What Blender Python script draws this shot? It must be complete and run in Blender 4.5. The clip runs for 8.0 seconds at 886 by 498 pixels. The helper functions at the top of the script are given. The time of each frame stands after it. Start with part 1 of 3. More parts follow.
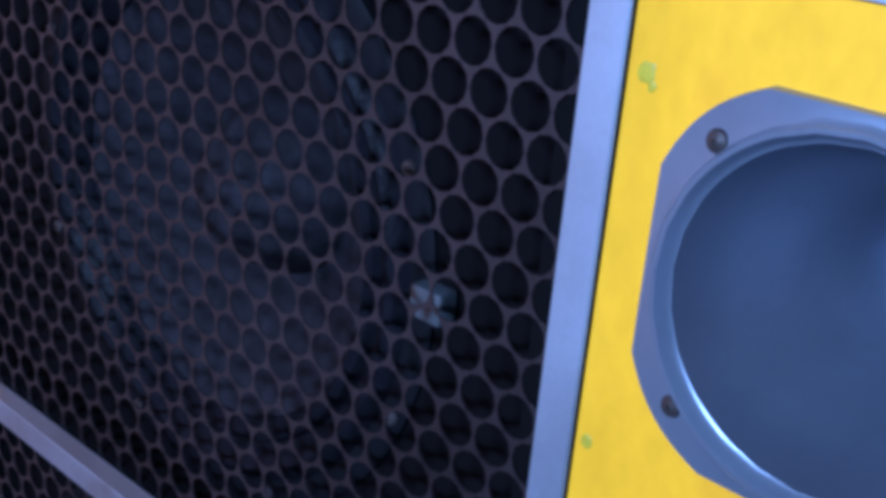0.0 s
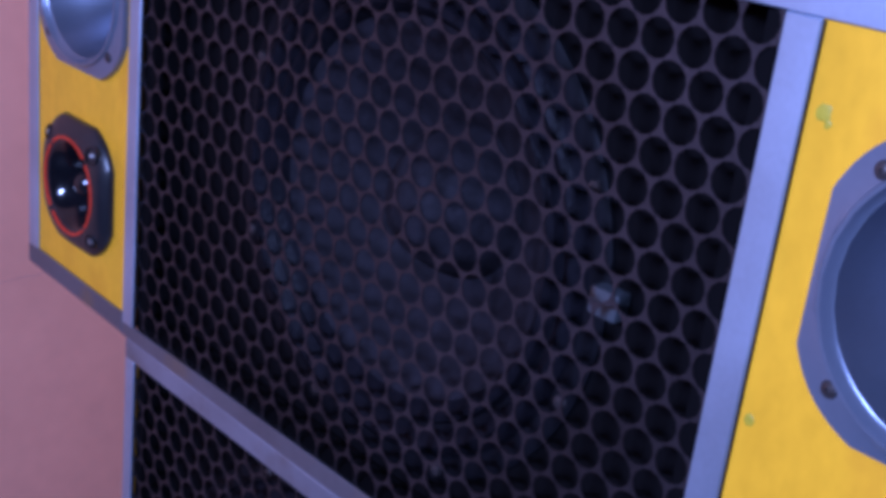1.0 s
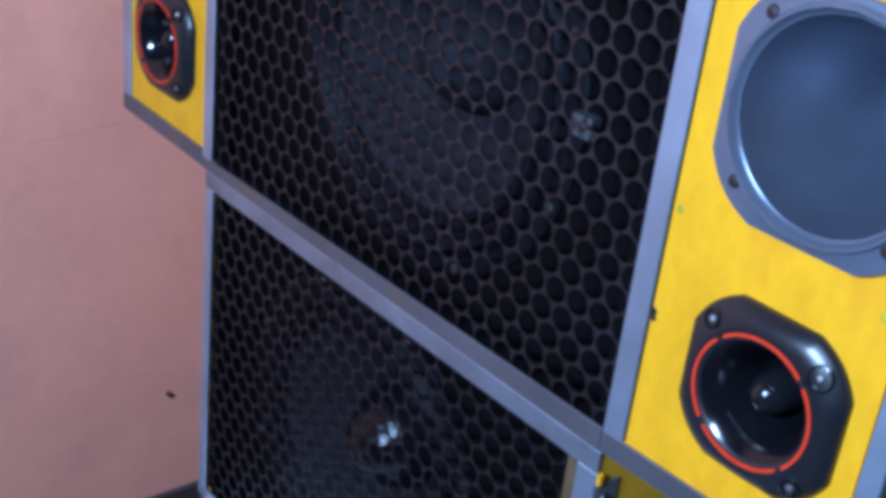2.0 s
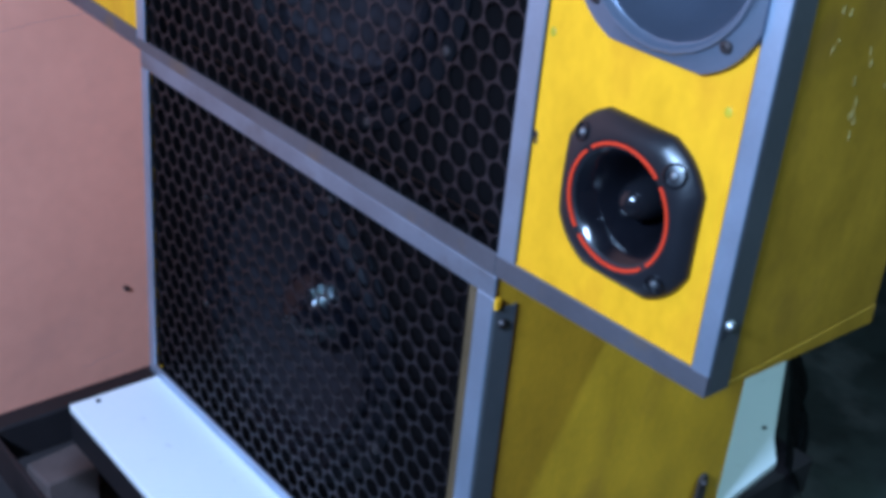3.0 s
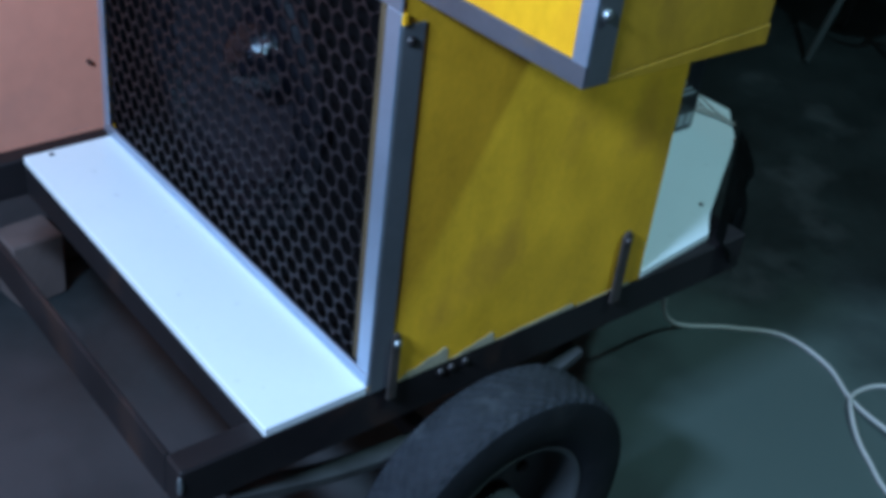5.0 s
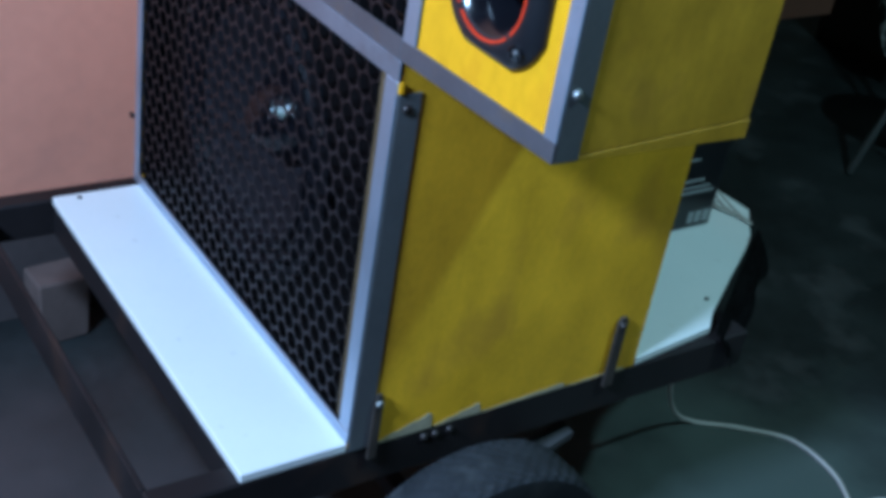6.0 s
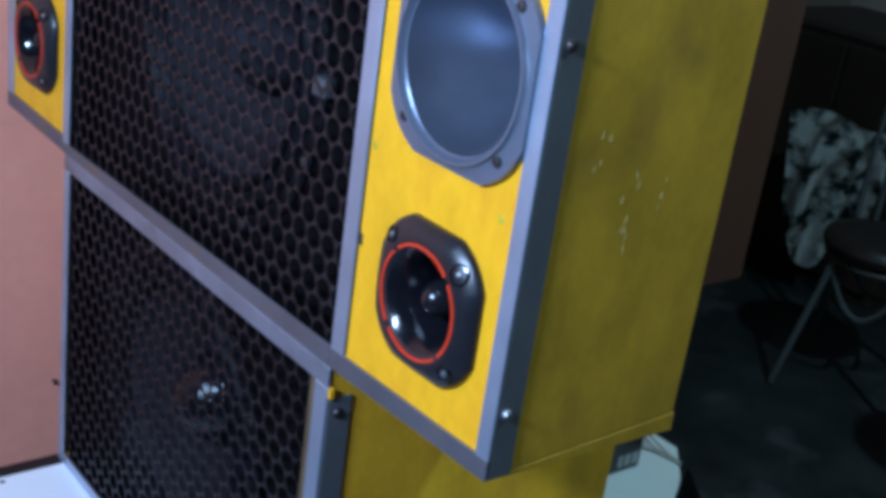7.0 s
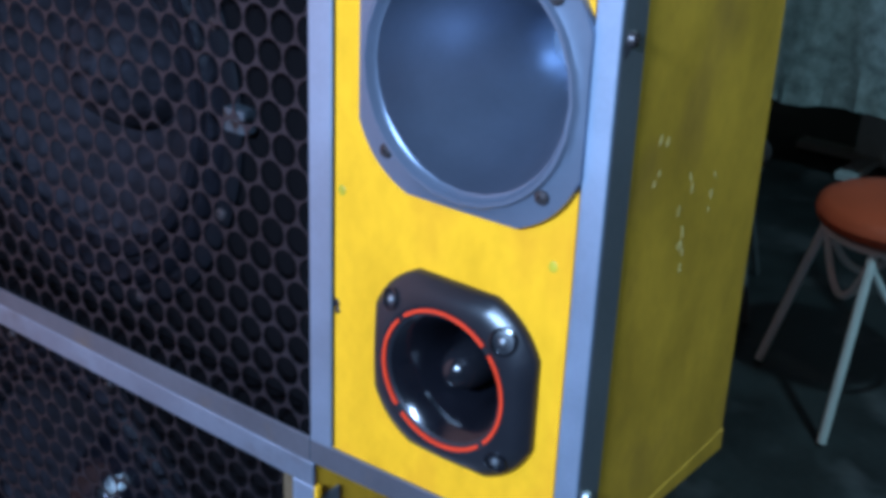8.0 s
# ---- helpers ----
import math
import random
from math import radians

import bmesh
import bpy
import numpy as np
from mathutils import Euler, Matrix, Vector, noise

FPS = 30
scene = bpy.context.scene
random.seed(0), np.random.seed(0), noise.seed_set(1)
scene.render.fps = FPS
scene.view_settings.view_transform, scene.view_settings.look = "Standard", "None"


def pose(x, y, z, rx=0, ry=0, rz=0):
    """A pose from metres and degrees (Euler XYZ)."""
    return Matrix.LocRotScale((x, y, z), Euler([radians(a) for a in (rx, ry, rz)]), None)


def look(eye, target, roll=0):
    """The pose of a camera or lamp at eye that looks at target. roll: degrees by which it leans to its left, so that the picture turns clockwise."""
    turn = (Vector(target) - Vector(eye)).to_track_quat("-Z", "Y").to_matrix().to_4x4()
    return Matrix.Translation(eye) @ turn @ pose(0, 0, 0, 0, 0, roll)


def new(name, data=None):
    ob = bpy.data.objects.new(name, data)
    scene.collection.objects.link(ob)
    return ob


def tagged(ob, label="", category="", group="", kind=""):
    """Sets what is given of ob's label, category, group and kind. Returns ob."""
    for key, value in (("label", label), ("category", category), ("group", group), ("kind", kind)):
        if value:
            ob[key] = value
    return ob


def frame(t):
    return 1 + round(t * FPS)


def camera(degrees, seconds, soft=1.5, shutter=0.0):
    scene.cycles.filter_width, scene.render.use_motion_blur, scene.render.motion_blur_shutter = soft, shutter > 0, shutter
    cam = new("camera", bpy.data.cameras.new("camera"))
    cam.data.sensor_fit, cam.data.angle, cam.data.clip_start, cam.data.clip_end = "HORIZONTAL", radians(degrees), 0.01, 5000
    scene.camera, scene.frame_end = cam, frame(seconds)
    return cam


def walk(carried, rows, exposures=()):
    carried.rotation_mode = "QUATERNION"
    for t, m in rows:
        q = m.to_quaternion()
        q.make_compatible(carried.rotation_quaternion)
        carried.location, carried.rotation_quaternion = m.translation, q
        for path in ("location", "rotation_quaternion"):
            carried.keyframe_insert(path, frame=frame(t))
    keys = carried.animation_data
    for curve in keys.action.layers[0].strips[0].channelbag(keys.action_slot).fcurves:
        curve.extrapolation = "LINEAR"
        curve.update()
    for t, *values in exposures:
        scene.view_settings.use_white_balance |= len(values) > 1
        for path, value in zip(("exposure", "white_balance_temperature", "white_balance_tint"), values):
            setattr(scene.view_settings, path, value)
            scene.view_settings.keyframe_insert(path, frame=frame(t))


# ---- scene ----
cam = camera(39.78, 8.0, soft=4.6)
PATH = [
    (0, (0.2870, -0.3965, 0.9285), (-0.6410, 0.6390, 0.3735), 5.20),
    (0.5, (0.3069, -0.4575, 0.9262), (-0.6413, 0.4755, 0.4899), 6.47),
    (1, (0.3156, -0.5254, 0.9424), (-0.6175, 0.3997, 0.4591), 6.93),
    (1.5, (0.3705, -0.6085, 0.9702), (-0.5435, 0.2951, 0.4151), 7.19),
    (2, (0.4953, -0.6330, 0.9780), (-0.4432, 0.2093, 0.3700), 6.79),
    (2.2, (0.5230, -0.6233, 0.9860), (-0.3984, 0.2092, 0.3395), 5.25),
    (3.5, (0.6637, -0.6301, 0.8832), (-0.2401, 0.2072, 0.2183), 6.19),
    (4, (0.6843, -0.6244, 0.8703), (-0.1900, 0.2010, 0.1533), 6.06),
    (4.5, (0.7127, -0.6226, 0.8549), (-0.1390, 0.1825, 0.0891), 6.58),
    (4.7, (0.7311, -0.6207, 0.8497), (-0.1186, 0.1717, 0.0687), 6.66),
    (5.8, (0.8274, -0.5788, 0.8387), (-0.0836, 0.1535, 0.0680), 9.23),
    (6, (0.8345, -0.5754, 0.8546), (-0.1130, 0.1701, 0.1428), 9.94),
    (6.5, (0.8340, -0.5745, 0.9075), (-0.1800, 0.2160, 0.3525), 10.80),
    (7, (0.7962, -0.5711, 0.9508), (-0.1942, 0.2762, 0.4397), 8.27),
    (7.5, (0.6708, -0.5505, 0.9527), (-0.2260, 0.3858, 0.4240), 4.52),
    (8, (0.5209, -0.5451, 0.9385), (-0.2527, 0.4787, 0.3789), 2.37),
]
walk(cam, [(t, look(eye, target, roll)) for t, eye, target, roll in PATH],
     exposures=[(0.0, -0.10, 4700, 25), (0.5, -0.46, 4800, 42), (1.0, -0.40, 4900, 54), (1.5, 0.0, 5110, 24), (2.2, 0.0, 5110, 18), (3.5, 0.0, 5060, 13),
                (4.5, 0.0, 5110, 9), (6.0, 0.0, 5200, 9), (7.0, -0.1, 5280, 18), (8.0, 0.09, 5070, 15)])

# ---- light and world ----
GROUND = -0.39
world = bpy.data.worlds.new("world")
scene.world = world
world.use_nodes = True
world.node_tree.nodes["Background"].inputs[0].default_value = (0.55, 0.7, 1.0, 1)
world.node_tree.nodes["Background"].inputs[1].default_value = 0.0075


def tube_lamp(name, eye, target, width, height, watts, colour):
    data = bpy.data.lights.new(name, "AREA")
    data.shape, data.size, data.size_y = "RECTANGLE", width, height
    data.energy, data.color = watts, colour
    ob = new(name, data)
    ob.matrix_world = look(eye, target)
    return ob


tube_lamp("front_lamp", (0.34, -1.35, 1.34), (-0.1, 0.1, 0.4), 0.4, 0.12, 55, (0.62, 0.82, 1.0))
tube_lamp("rear_lamp", (0.93, 1.08, 2.19), (0.0, 0.75, 0.0), 0.16, 0.10, 23.5, (0.64, 1.0, 0.90))


# ---- materials ----
def mat(name, base, rough=0.5, metal=0.0, var=0.12, scale=8.0, fine=90.0, bump=0.15, stain=None, stain_amount=0.0,
        stain_scale=3.0, stain_from=0.56, coat=0.0, spec=0.5, stretch=(1, 1, 1)):
    """Colour with variation at two scales, shaped stains and fine relief, in world metres."""
    m = bpy.data.materials.new(name)
    m.use_nodes = True
    nt = m.node_tree
    b = nt.nodes["Principled BSDF"]
    b.inputs["Metallic"].default_value = metal
    b.inputs["Specular IOR Level"].default_value = spec
    b.inputs["Coat Weight"].default_value = coat
    b.inputs["Coat Roughness"].default_value = 0.12
    pos = nt.nodes.new("ShaderNodeNewGeometry")
    mp = nt.nodes.new("ShaderNodeMapping")
    mp.inputs["Scale"].default_value = stretch
    nt.links.new(pos.outputs["Position"], mp.inputs["Vector"])

    def noise_at(s, detail=4.0):
        n = nt.nodes.new("ShaderNodeTexNoise")
        n.inputs["Scale"].default_value = s
        n.inputs["Detail"].default_value = detail
        nt.links.new(mp.outputs["Vector"], n.inputs["Vector"])
        return n
    big, small = noise_at(scale), noise_at(fine, 3.0)
    add = nt.nodes.new("ShaderNodeMath")
    add.operation = "MULTIPLY_ADD"
    add.inputs[1].default_value = 0.35
    nt.links.new(small.outputs["Fac"], add.inputs[0])
    nt.links.new(big.outputs["Fac"], add.inputs[2])
    ramp = nt.nodes.new("ShaderNodeMapRange")
    ramp.inputs["From Min"].default_value, ramp.inputs["From Max"].default_value = 0.4, 0.95
    nt.links.new(add.outputs[0], ramp.inputs["Value"])
    mix = nt.nodes.new("ShaderNodeMix")
    mix.data_type = "RGBA"
    mix.inputs["A"].default_value = (*[max(0.0, c * (1 - var)) for c in base], 1)
    mix.inputs["B"].default_value = (*[min(1.0, c * (1 + var)) for c in base], 1)
    nt.links.new(ramp.outputs["Result"], mix.inputs["Factor"])
    out = mix.outputs["Result"]
    if stain:
        s = noise_at(stain_scale, 6.0)
        sr = nt.nodes.new("ShaderNodeMapRange")
        sr.inputs["From Min"].default_value, sr.inputs["From Max"].default_value = stain_from, stain_from + 0.14
        sr.inputs["To Max"].default_value = stain_amount
        nt.links.new(s.outputs["Fac"], sr.inputs["Value"])
        mix2 = nt.nodes.new("ShaderNodeMix")
        mix2.data_type = "RGBA"
        nt.links.new(sr.outputs["Result"], mix2.inputs["Factor"])
        nt.links.new(out, mix2.inputs["A"])
        mix2.inputs["B"].default_value = (*stain, 1)
        out = mix2.outputs["Result"]
    nt.links.new(out, b.inputs["Base Color"])
    rr = nt.nodes.new("ShaderNodeMapRange")
    rr.inputs["To Min"].default_value, rr.inputs["To Max"].default_value = max(0.02, rough - 0.08), min(1, rough + 0.08)
    nt.links.new(big.outputs["Fac"], rr.inputs["Value"])
    nt.links.new(rr.outputs["Result"], b.inputs["Roughness"])
    if bump:
        bp = nt.nodes.new("ShaderNodeBump")
        bp.inputs["Strength"].default_value = bump
        bp.inputs["Distance"].default_value = 0.002
        nt.links.new(add.outputs[0], bp.inputs["Height"])
        nt.links.new(bp.outputs["Normal"], b.inputs["Normal"])
    return m


YELLOW = mat("yellow_enamel", (0.76, 0.375, 0.004), 0.42, spec=0.28, var=0.20, scale=13, fine=110, bump=0.25,
             stain=(0.50, 0.20, 0.006), stain_amount=0.55, stain_scale=13, stain_from=0.51, stretch=(1, 1, 0.6))
YELLOW_DUST = mat("dusty_yellow_enamel", (0.72, 0.385, 0.008), 0.55, var=0.22, scale=14, fine=150, bump=0.3,
                  stain=(0.40, 0.19, 0.02), stain_amount=0.45, stain_scale=9, stretch=(1, 1, 0.75))
# dusty yellow darkened to carry the wings' shade in its colour, plus grime stains
WING_SHADED = mat("shaded_grimy_yellow_enamel", (0.50, 0.275, 0.010), 0.6, var=0.25, scale=14, fine=150, bump=0.3,
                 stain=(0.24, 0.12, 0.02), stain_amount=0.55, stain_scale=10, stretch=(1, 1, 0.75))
ALU = mat("brushed_aluminium", (0.43, 0.51, 0.64), 0.45, metal=0.84, var=0.14, scale=12, fine=300, bump=0.05)
SCUFFED = mat("scuffed_aluminium", (0.185, 0.185, 0.21), 0.52, metal=0.78, var=0.18, scale=9, fine=200, bump=0.1, stain=(0.26, 0.20, 0.13), stain_amount=0.8, stain_scale=14)
TARNISHED = mat("tarnished_aluminium", (0.31, 0.35, 0.43), 0.48, metal=0.82, var=0.18, scale=14, fine=260, bump=0.08,
                stain=(0.20, 0.19, 0.19), stain_amount=0.6, stain_scale=18)
# the angles' side faces: edging metal with their shade put into the colour
SHADED_SIDE = mat("side_shaded_aluminium", (0.22, 0.225, 0.245), 0.5, metal=0.7, var=0.15, scale=9, fine=200, bump=0.1)
GRILLE = mat("dull_grille_metal", (0.060, 0.052, 0.058), 0.50, metal=0.9, spec=0.3, var=0.35, scale=7, fine=120, bump=0.1)
BLACK = mat("black_plastic", (0.012, 0.012, 0.015), 0.33, var=0.2, scale=20, fine=200, bump=0.05)
GLOSS = mat("gloss_black_plastic", (0.008, 0.008, 0.010), 0.16, var=0.2, scale=20, fine=200, bump=0.0)
TW_MOUTH = mat("dark_tweeter_mouth", (0.005, 0.005, 0.007), 0.15, var=0.2, scale=40, fine=200, bump=0.0)
CLAMP = mat("worn_clamp_steel", (0.10, 0.115, 0.13), 0.40, metal=0.6, var=0.2, scale=60, fine=200, bump=0.3)
CAP = mat("glossy_dented_cap", (0.005, 0.005, 0.0075), 0.12, spec=0.38, var=0.1, scale=85, fine=240, bump=1.0)
ORANGE = mat("red_orange_paint", (0.66, 0.042, 0.008), 0.45, var=0.1, scale=60, fine=300, bump=0.05)
HORN = mat("grey_horn_plastic", (0.165, 0.187, 0.24), 0.33, metal=0.55, var=0.10, scale=14, fine=220, bump=0.06)
# flange plastic again, darker and more metallic: the recess's shade is in the colour
HORN_MOUTH = mat("shaded_horn_mouth", (0.155, 0.175, 0.225), 0.37, metal=0.78, var=0.10, scale=14, fine=220, bump=0.03)
STEEL = mat("zinc_screw", (0.40, 0.41, 0.42), 0.42, metal=0.9, var=0.15, scale=60, fine=300, bump=0.0)
DARKSCREW = mat("dark_screw", (0.06, 0.05, 0.05), 0.4, metal=0.6, var=0.2, scale=60, fine=300, bump=0.0)
CONE = mat("woofer_cone_paper", (0.013, 0.0115, 0.0145), 0.75, spec=0.10, var=0.45, scale=60, fine=260, bump=1.0)
RUBBER_ROLL = mat("woofer_surround", (0.007, 0.0065, 0.0085), 0.42, spec=0.035, var=0.3, scale=60, fine=230, bump=0.9)
BASKET = mat("woofer_basket_metal", (0.005, 0.005, 0.0065), 0.6, spec=0.08, metal=0.1, var=0.15, scale=20, fine=150, bump=0.05)
BAFFLE = mat("black_baffle_board", (0.003, 0.0026, 0.003), 0.9, spec=0.05, var=0.2, scale=10, fine=100, bump=0.2)
BROWN = mat("bare_brown_plywood", (0.085, 0.032, 0.018), 0.6, var=0.2, scale=4, fine=60, bump=0.2, stretch=(1, 1, 0.15))
WHITE = mat("white_laminate", (0.85, 0.87, 0.88), 0.30, var=0.03, scale=6, fine=120, bump=0.03,
            stain=(0.40, 0.38, 0.34), stain_amount=0.5, stain_scale=60, stain_from=0.67)
CHIP = mat("raw_chipboard", (0.36, 0.31, 0.22), 0.8, var=0.25, scale=40, fine=200, bump=0.4)
FRAME = mat("dark_rail_paint", (0.014, 0.011, 0.012), 0.55, spec=0.3, var=0.3, scale=12, fine=90, bump=0.3,
            stain=(0.06, 0.03, 0.02), stain_amount=0.5, stain_scale=10)
TYRE = mat("tyre_rubber", (0.009, 0.009, 0.011), 0.8, spec=0.2, var=0.3, scale=18, fine=90, bump=0.4,
           stain=(0.022, 0.021, 0.022), stain_amount=0.6, stain_scale=14)
RIM = mat("grey_rim_paint", (0.075, 0.075, 0.077), 0.5, metal=0.3, var=0.2, scale=12, fine=90, bump=0.2)
PINK = mat("salmon_wall_paint", (0.80, 0.335, 0.228), 0.75, spec=0.25, var=0.10, scale=4, fine=45, bump=0.45,
           stain=(0.56, 0.26, 0.195), stain_amount=0.4, stain_scale=5.5)
CONCRETE = mat("smooth_concrete", (0.022, 0.025, 0.026), 0.5, var=0.6, scale=7, fine=70, bump=0.6,
               stain=(0.11, 0.106, 0.112), stain_amount=0.6, stain_scale=5.5, stain_from=0.56)


def painted_pool(m, centre, reach, colour):
    """A pool of light painted into the floor's colour, with a ragged edge."""
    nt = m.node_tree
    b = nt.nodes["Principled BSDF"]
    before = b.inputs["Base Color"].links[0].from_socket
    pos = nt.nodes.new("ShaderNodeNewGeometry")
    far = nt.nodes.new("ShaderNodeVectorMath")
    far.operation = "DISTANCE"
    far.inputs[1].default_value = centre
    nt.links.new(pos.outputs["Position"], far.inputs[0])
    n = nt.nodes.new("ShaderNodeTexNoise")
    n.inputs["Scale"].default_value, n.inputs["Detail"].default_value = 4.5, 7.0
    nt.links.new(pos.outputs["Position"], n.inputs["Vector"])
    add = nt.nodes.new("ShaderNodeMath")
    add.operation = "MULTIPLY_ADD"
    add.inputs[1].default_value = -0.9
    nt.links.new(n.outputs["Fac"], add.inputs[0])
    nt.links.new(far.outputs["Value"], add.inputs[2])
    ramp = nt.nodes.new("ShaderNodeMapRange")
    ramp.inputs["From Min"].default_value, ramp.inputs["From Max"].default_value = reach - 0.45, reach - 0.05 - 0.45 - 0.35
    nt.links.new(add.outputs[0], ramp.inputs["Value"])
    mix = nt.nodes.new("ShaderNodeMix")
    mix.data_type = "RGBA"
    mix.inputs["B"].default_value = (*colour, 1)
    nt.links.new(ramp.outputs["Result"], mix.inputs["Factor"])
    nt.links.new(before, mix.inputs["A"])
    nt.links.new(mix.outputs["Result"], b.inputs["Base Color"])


# brighter floor by the cable and before the trailer, done in colour
painted_pool(CONCRETE, (0.22, 0.72, GROUND), 0.66, (0.078, 0.096, 0.089))
painted_pool(CONCRETE, (-0.30, -0.42, GROUND), 0.62, (0.060, 0.055, 0.058))
BEIGE = mat("beige_wall_paint", (0.26, 0.22, 0.16), 0.8, var=0.08, scale=2, fine=40, bump=0.3)
CEIL = mat("ceiling_paint", (0.30, 0.30, 0.29), 0.85, var=0.06, scale=2, fine=40, bump=0.3)
WIRE = mat("white_enamel_tube", (0.78, 0.80, 0.82), 0.35, var=0.1, scale=20, fine=150, bump=0.05)
# white tube of the rear chair, coloured dark to match the dim light there
SHADED_TUBE = mat("shaded_white_tube", (0.095, 0.10, 0.105), 0.45, var=0.2, scale=20, fine=150, bump=0.1)
RED = mat("rust_red_vinyl", (0.50, 0.085, 0.03), 0.5, var=0.12, scale=9, fine=140, bump=0.25)
DARKVINYL = mat("dark_vinyl", (0.03, 0.02, 0.02), 0.45, var=0.2, scale=9, fine=140, bump=0.2)
CABLE = mat("pale_cable_sheath", (0.52, 0.48, 0.46), 0.5, var=0.1, scale=20, fine=100, bump=0.05)
SHEET = mat("black_plastic_sheet", (0.006, 0.006, 0.007), 0.6, spec=0.15, var=0.3, scale=9, fine=80, bump=0.5)
LABEL = mat("grey_label_print", (0.36, 0.37, 0.39), 0.6, var=0.1, scale=40, fine=200, bump=0.0)
LACE = mat("pale_lace_cloth", (0.42, 0.46, 0.46), 0.85, var=0.45, scale=26, fine=120, bump=0.5,
           stain=(0.16, 0.18, 0.18), stain_amount=0.7, stain_scale=11)
FLORAL = mat("floral_cotton", (0.85, 0.88, 0.88), 0.9, var=0.3, scale=20, fine=200, bump=0.3,
             stain=(0.02, 0.03, 0.03), stain_amount=1.0, stain_scale=19, stain_from=0.46)
SMUDGE = mat("green_smudge", (0.40, 0.31, 0.012), 0.5, var=0.4, scale=60, fine=200, bump=0.0)
SCRATCH = mat("white_paint_scrape", (0.55, 0.44, 0.16), 0.5, var=0.3, scale=90, fine=300, bump=0.0)
DARKWOOD = mat("dark_stained_wood", (0.035, 0.022, 0.016), 0.5, var=0.3, scale=6, fine=60, bump=0.2, stretch=(1, 1, 0.2))
WORN = mat("worn_yellow_wood", (0.085, 0.055, 0.022), 0.7, var=0.3, scale=12, fine=90, bump=0.2, stain=(0.16, 0.11, 0.07), stain_amount=0.8, stain_scale=14)
PLASTER = mat("broken_pink_plaster", (0.13, 0.092, 0.083), 0.9, var=0.2, scale=20, fine=120, bump=0.5)
DADO = mat("dark_wall_base_paint", (0.07, 0.055, 0.055), 0.7, var=0.25, scale=6, fine=60, bump=0.4)
CRACK = mat("crack_in_plaster", (0.50, 0.25, 0.21), 0.9, var=0.2, scale=40, fine=200, bump=0.0)
RUSTY = mat("rusty_strap_steel", (0.055, 0.043, 0.038), 0.6, metal=0.3, var=0.3, scale=25, fine=150, bump=0.3)
TREAD = mat("dusty_tread_rubber", (0.024, 0.0245, 0.030), 0.85, spec=0.2, var=0.35, scale=30, fine=140, bump=0.5,
            stain=(0.055, 0.055, 0.062), stain_amount=0.6, stain_scale=22)
SPRING = mat("dull_spring_steel", (0.05, 0.048, 0.05), 0.6, metal=0.2, var=0.3, scale=20, fine=120, bump=0.2)
CYAN = mat("blue_plastic", (0.10, 0.30, 0.75), 0.35, var=0.1, scale=20, fine=120, bump=0.0)


# ---- mesh helpers ----
def thing(name, label, category, group="", kind="", at=(0, 0, 0)):
    ob = new(name)
    ob.location = at
    return tagged(ob, label, category, group, kind)


def part(name, bm, material, parent=None, label="", at=(0, 0, 0), smooth=False, kind=""):
    me = bm
    if isinstance(bm, bmesh.types.BMesh):
        me = bpy.data.meshes.new(name)
        bmesh.ops.recalc_face_normals(bm, faces=bm.faces)
        bm.to_mesh(me)
        bm.free()
        me.materials.append(material)
        if smooth:
            me.shade_smooth()
            me.set_sharp_from_angle(angle=radians(38))
    ob = new(name, me)
    ob.location = at
    if parent:
        ob.parent = parent
    return tagged(ob, label, kind=kind)


def add_box(bm, lo, hi, bevel=0.0, segments=1):
    c = [(a + b) / 2 for a, b in zip(lo, hi)]
    s = [b - a for a, b in zip(lo, hi)]
    r = bmesh.ops.create_cube(bm, size=1, matrix=Matrix.LocRotScale(c, None, s))
    if bevel:
        edges = list({e for v in r["verts"] for e in v.link_edges})
        bmesh.ops.bevel(bm, geom=edges, offset=bevel, segments=segments, affect="EDGES", profile=0.7)
    return bm


def box(lo, hi, bevel=0.002, segments=1):
    return add_box(bmesh.new(), lo, hi, bevel, segments)


def prism(outline, lo, hi, axis="y", bevel=0.0):
    """An outline in the two other axes, pushed along axis from lo to hi."""
    bm = bmesh.new()
    put = {"x": lambda a, b, c: (c, a, b), "y": lambda a, b, c: (a, c, b), "z": lambda a, b, c: (a, b, c)}[axis]
    v0 = [bm.verts.new(put(a, b, lo)) for a, b in outline]
    v1 = [bm.verts.new(put(a, b, hi)) for a, b in outline]
    bm.faces.new(v0)
    bm.faces.new(v1[::-1])
    for i in range(len(outline)):
        j = (i + 1) % len(outline)
        bm.faces.new((v0[i], v1[i], v1[j], v0[j]))
    if bevel:
        bmesh.ops.bevel(bm, geom=list(bm.edges), offset=bevel, segments=1, affect="EDGES")
    return bm


def lathe(profile, n=40, closed=False, bm=None):
    """Turn (radius, y) pairs round the y axis."""
    bm = bm or bmesh.new()
    rings = []
    for r, y in profile:
        if r < 1e-6:
            rings.append([bm.verts.new((0, y, 0))])
        else:
            rings.append([bm.verts.new((r * math.cos(2 * math.pi * k / n), y, r * math.sin(2 * math.pi * k / n))) for k in range(n)])
    pairs = list(zip(rings, rings[1:])) + ([(rings[-1], rings[0])] if closed else [])
    for a, b in pairs:
        for k in range(n):
            l = (k + 1) % n
            f = [a[k % len(a)], a[l % len(a)], b[l % len(b)], b[k % len(b)]]
            f = list(dict.fromkeys(f))
            if len(f) > 2:
                bm.faces.new(f)
    return bm


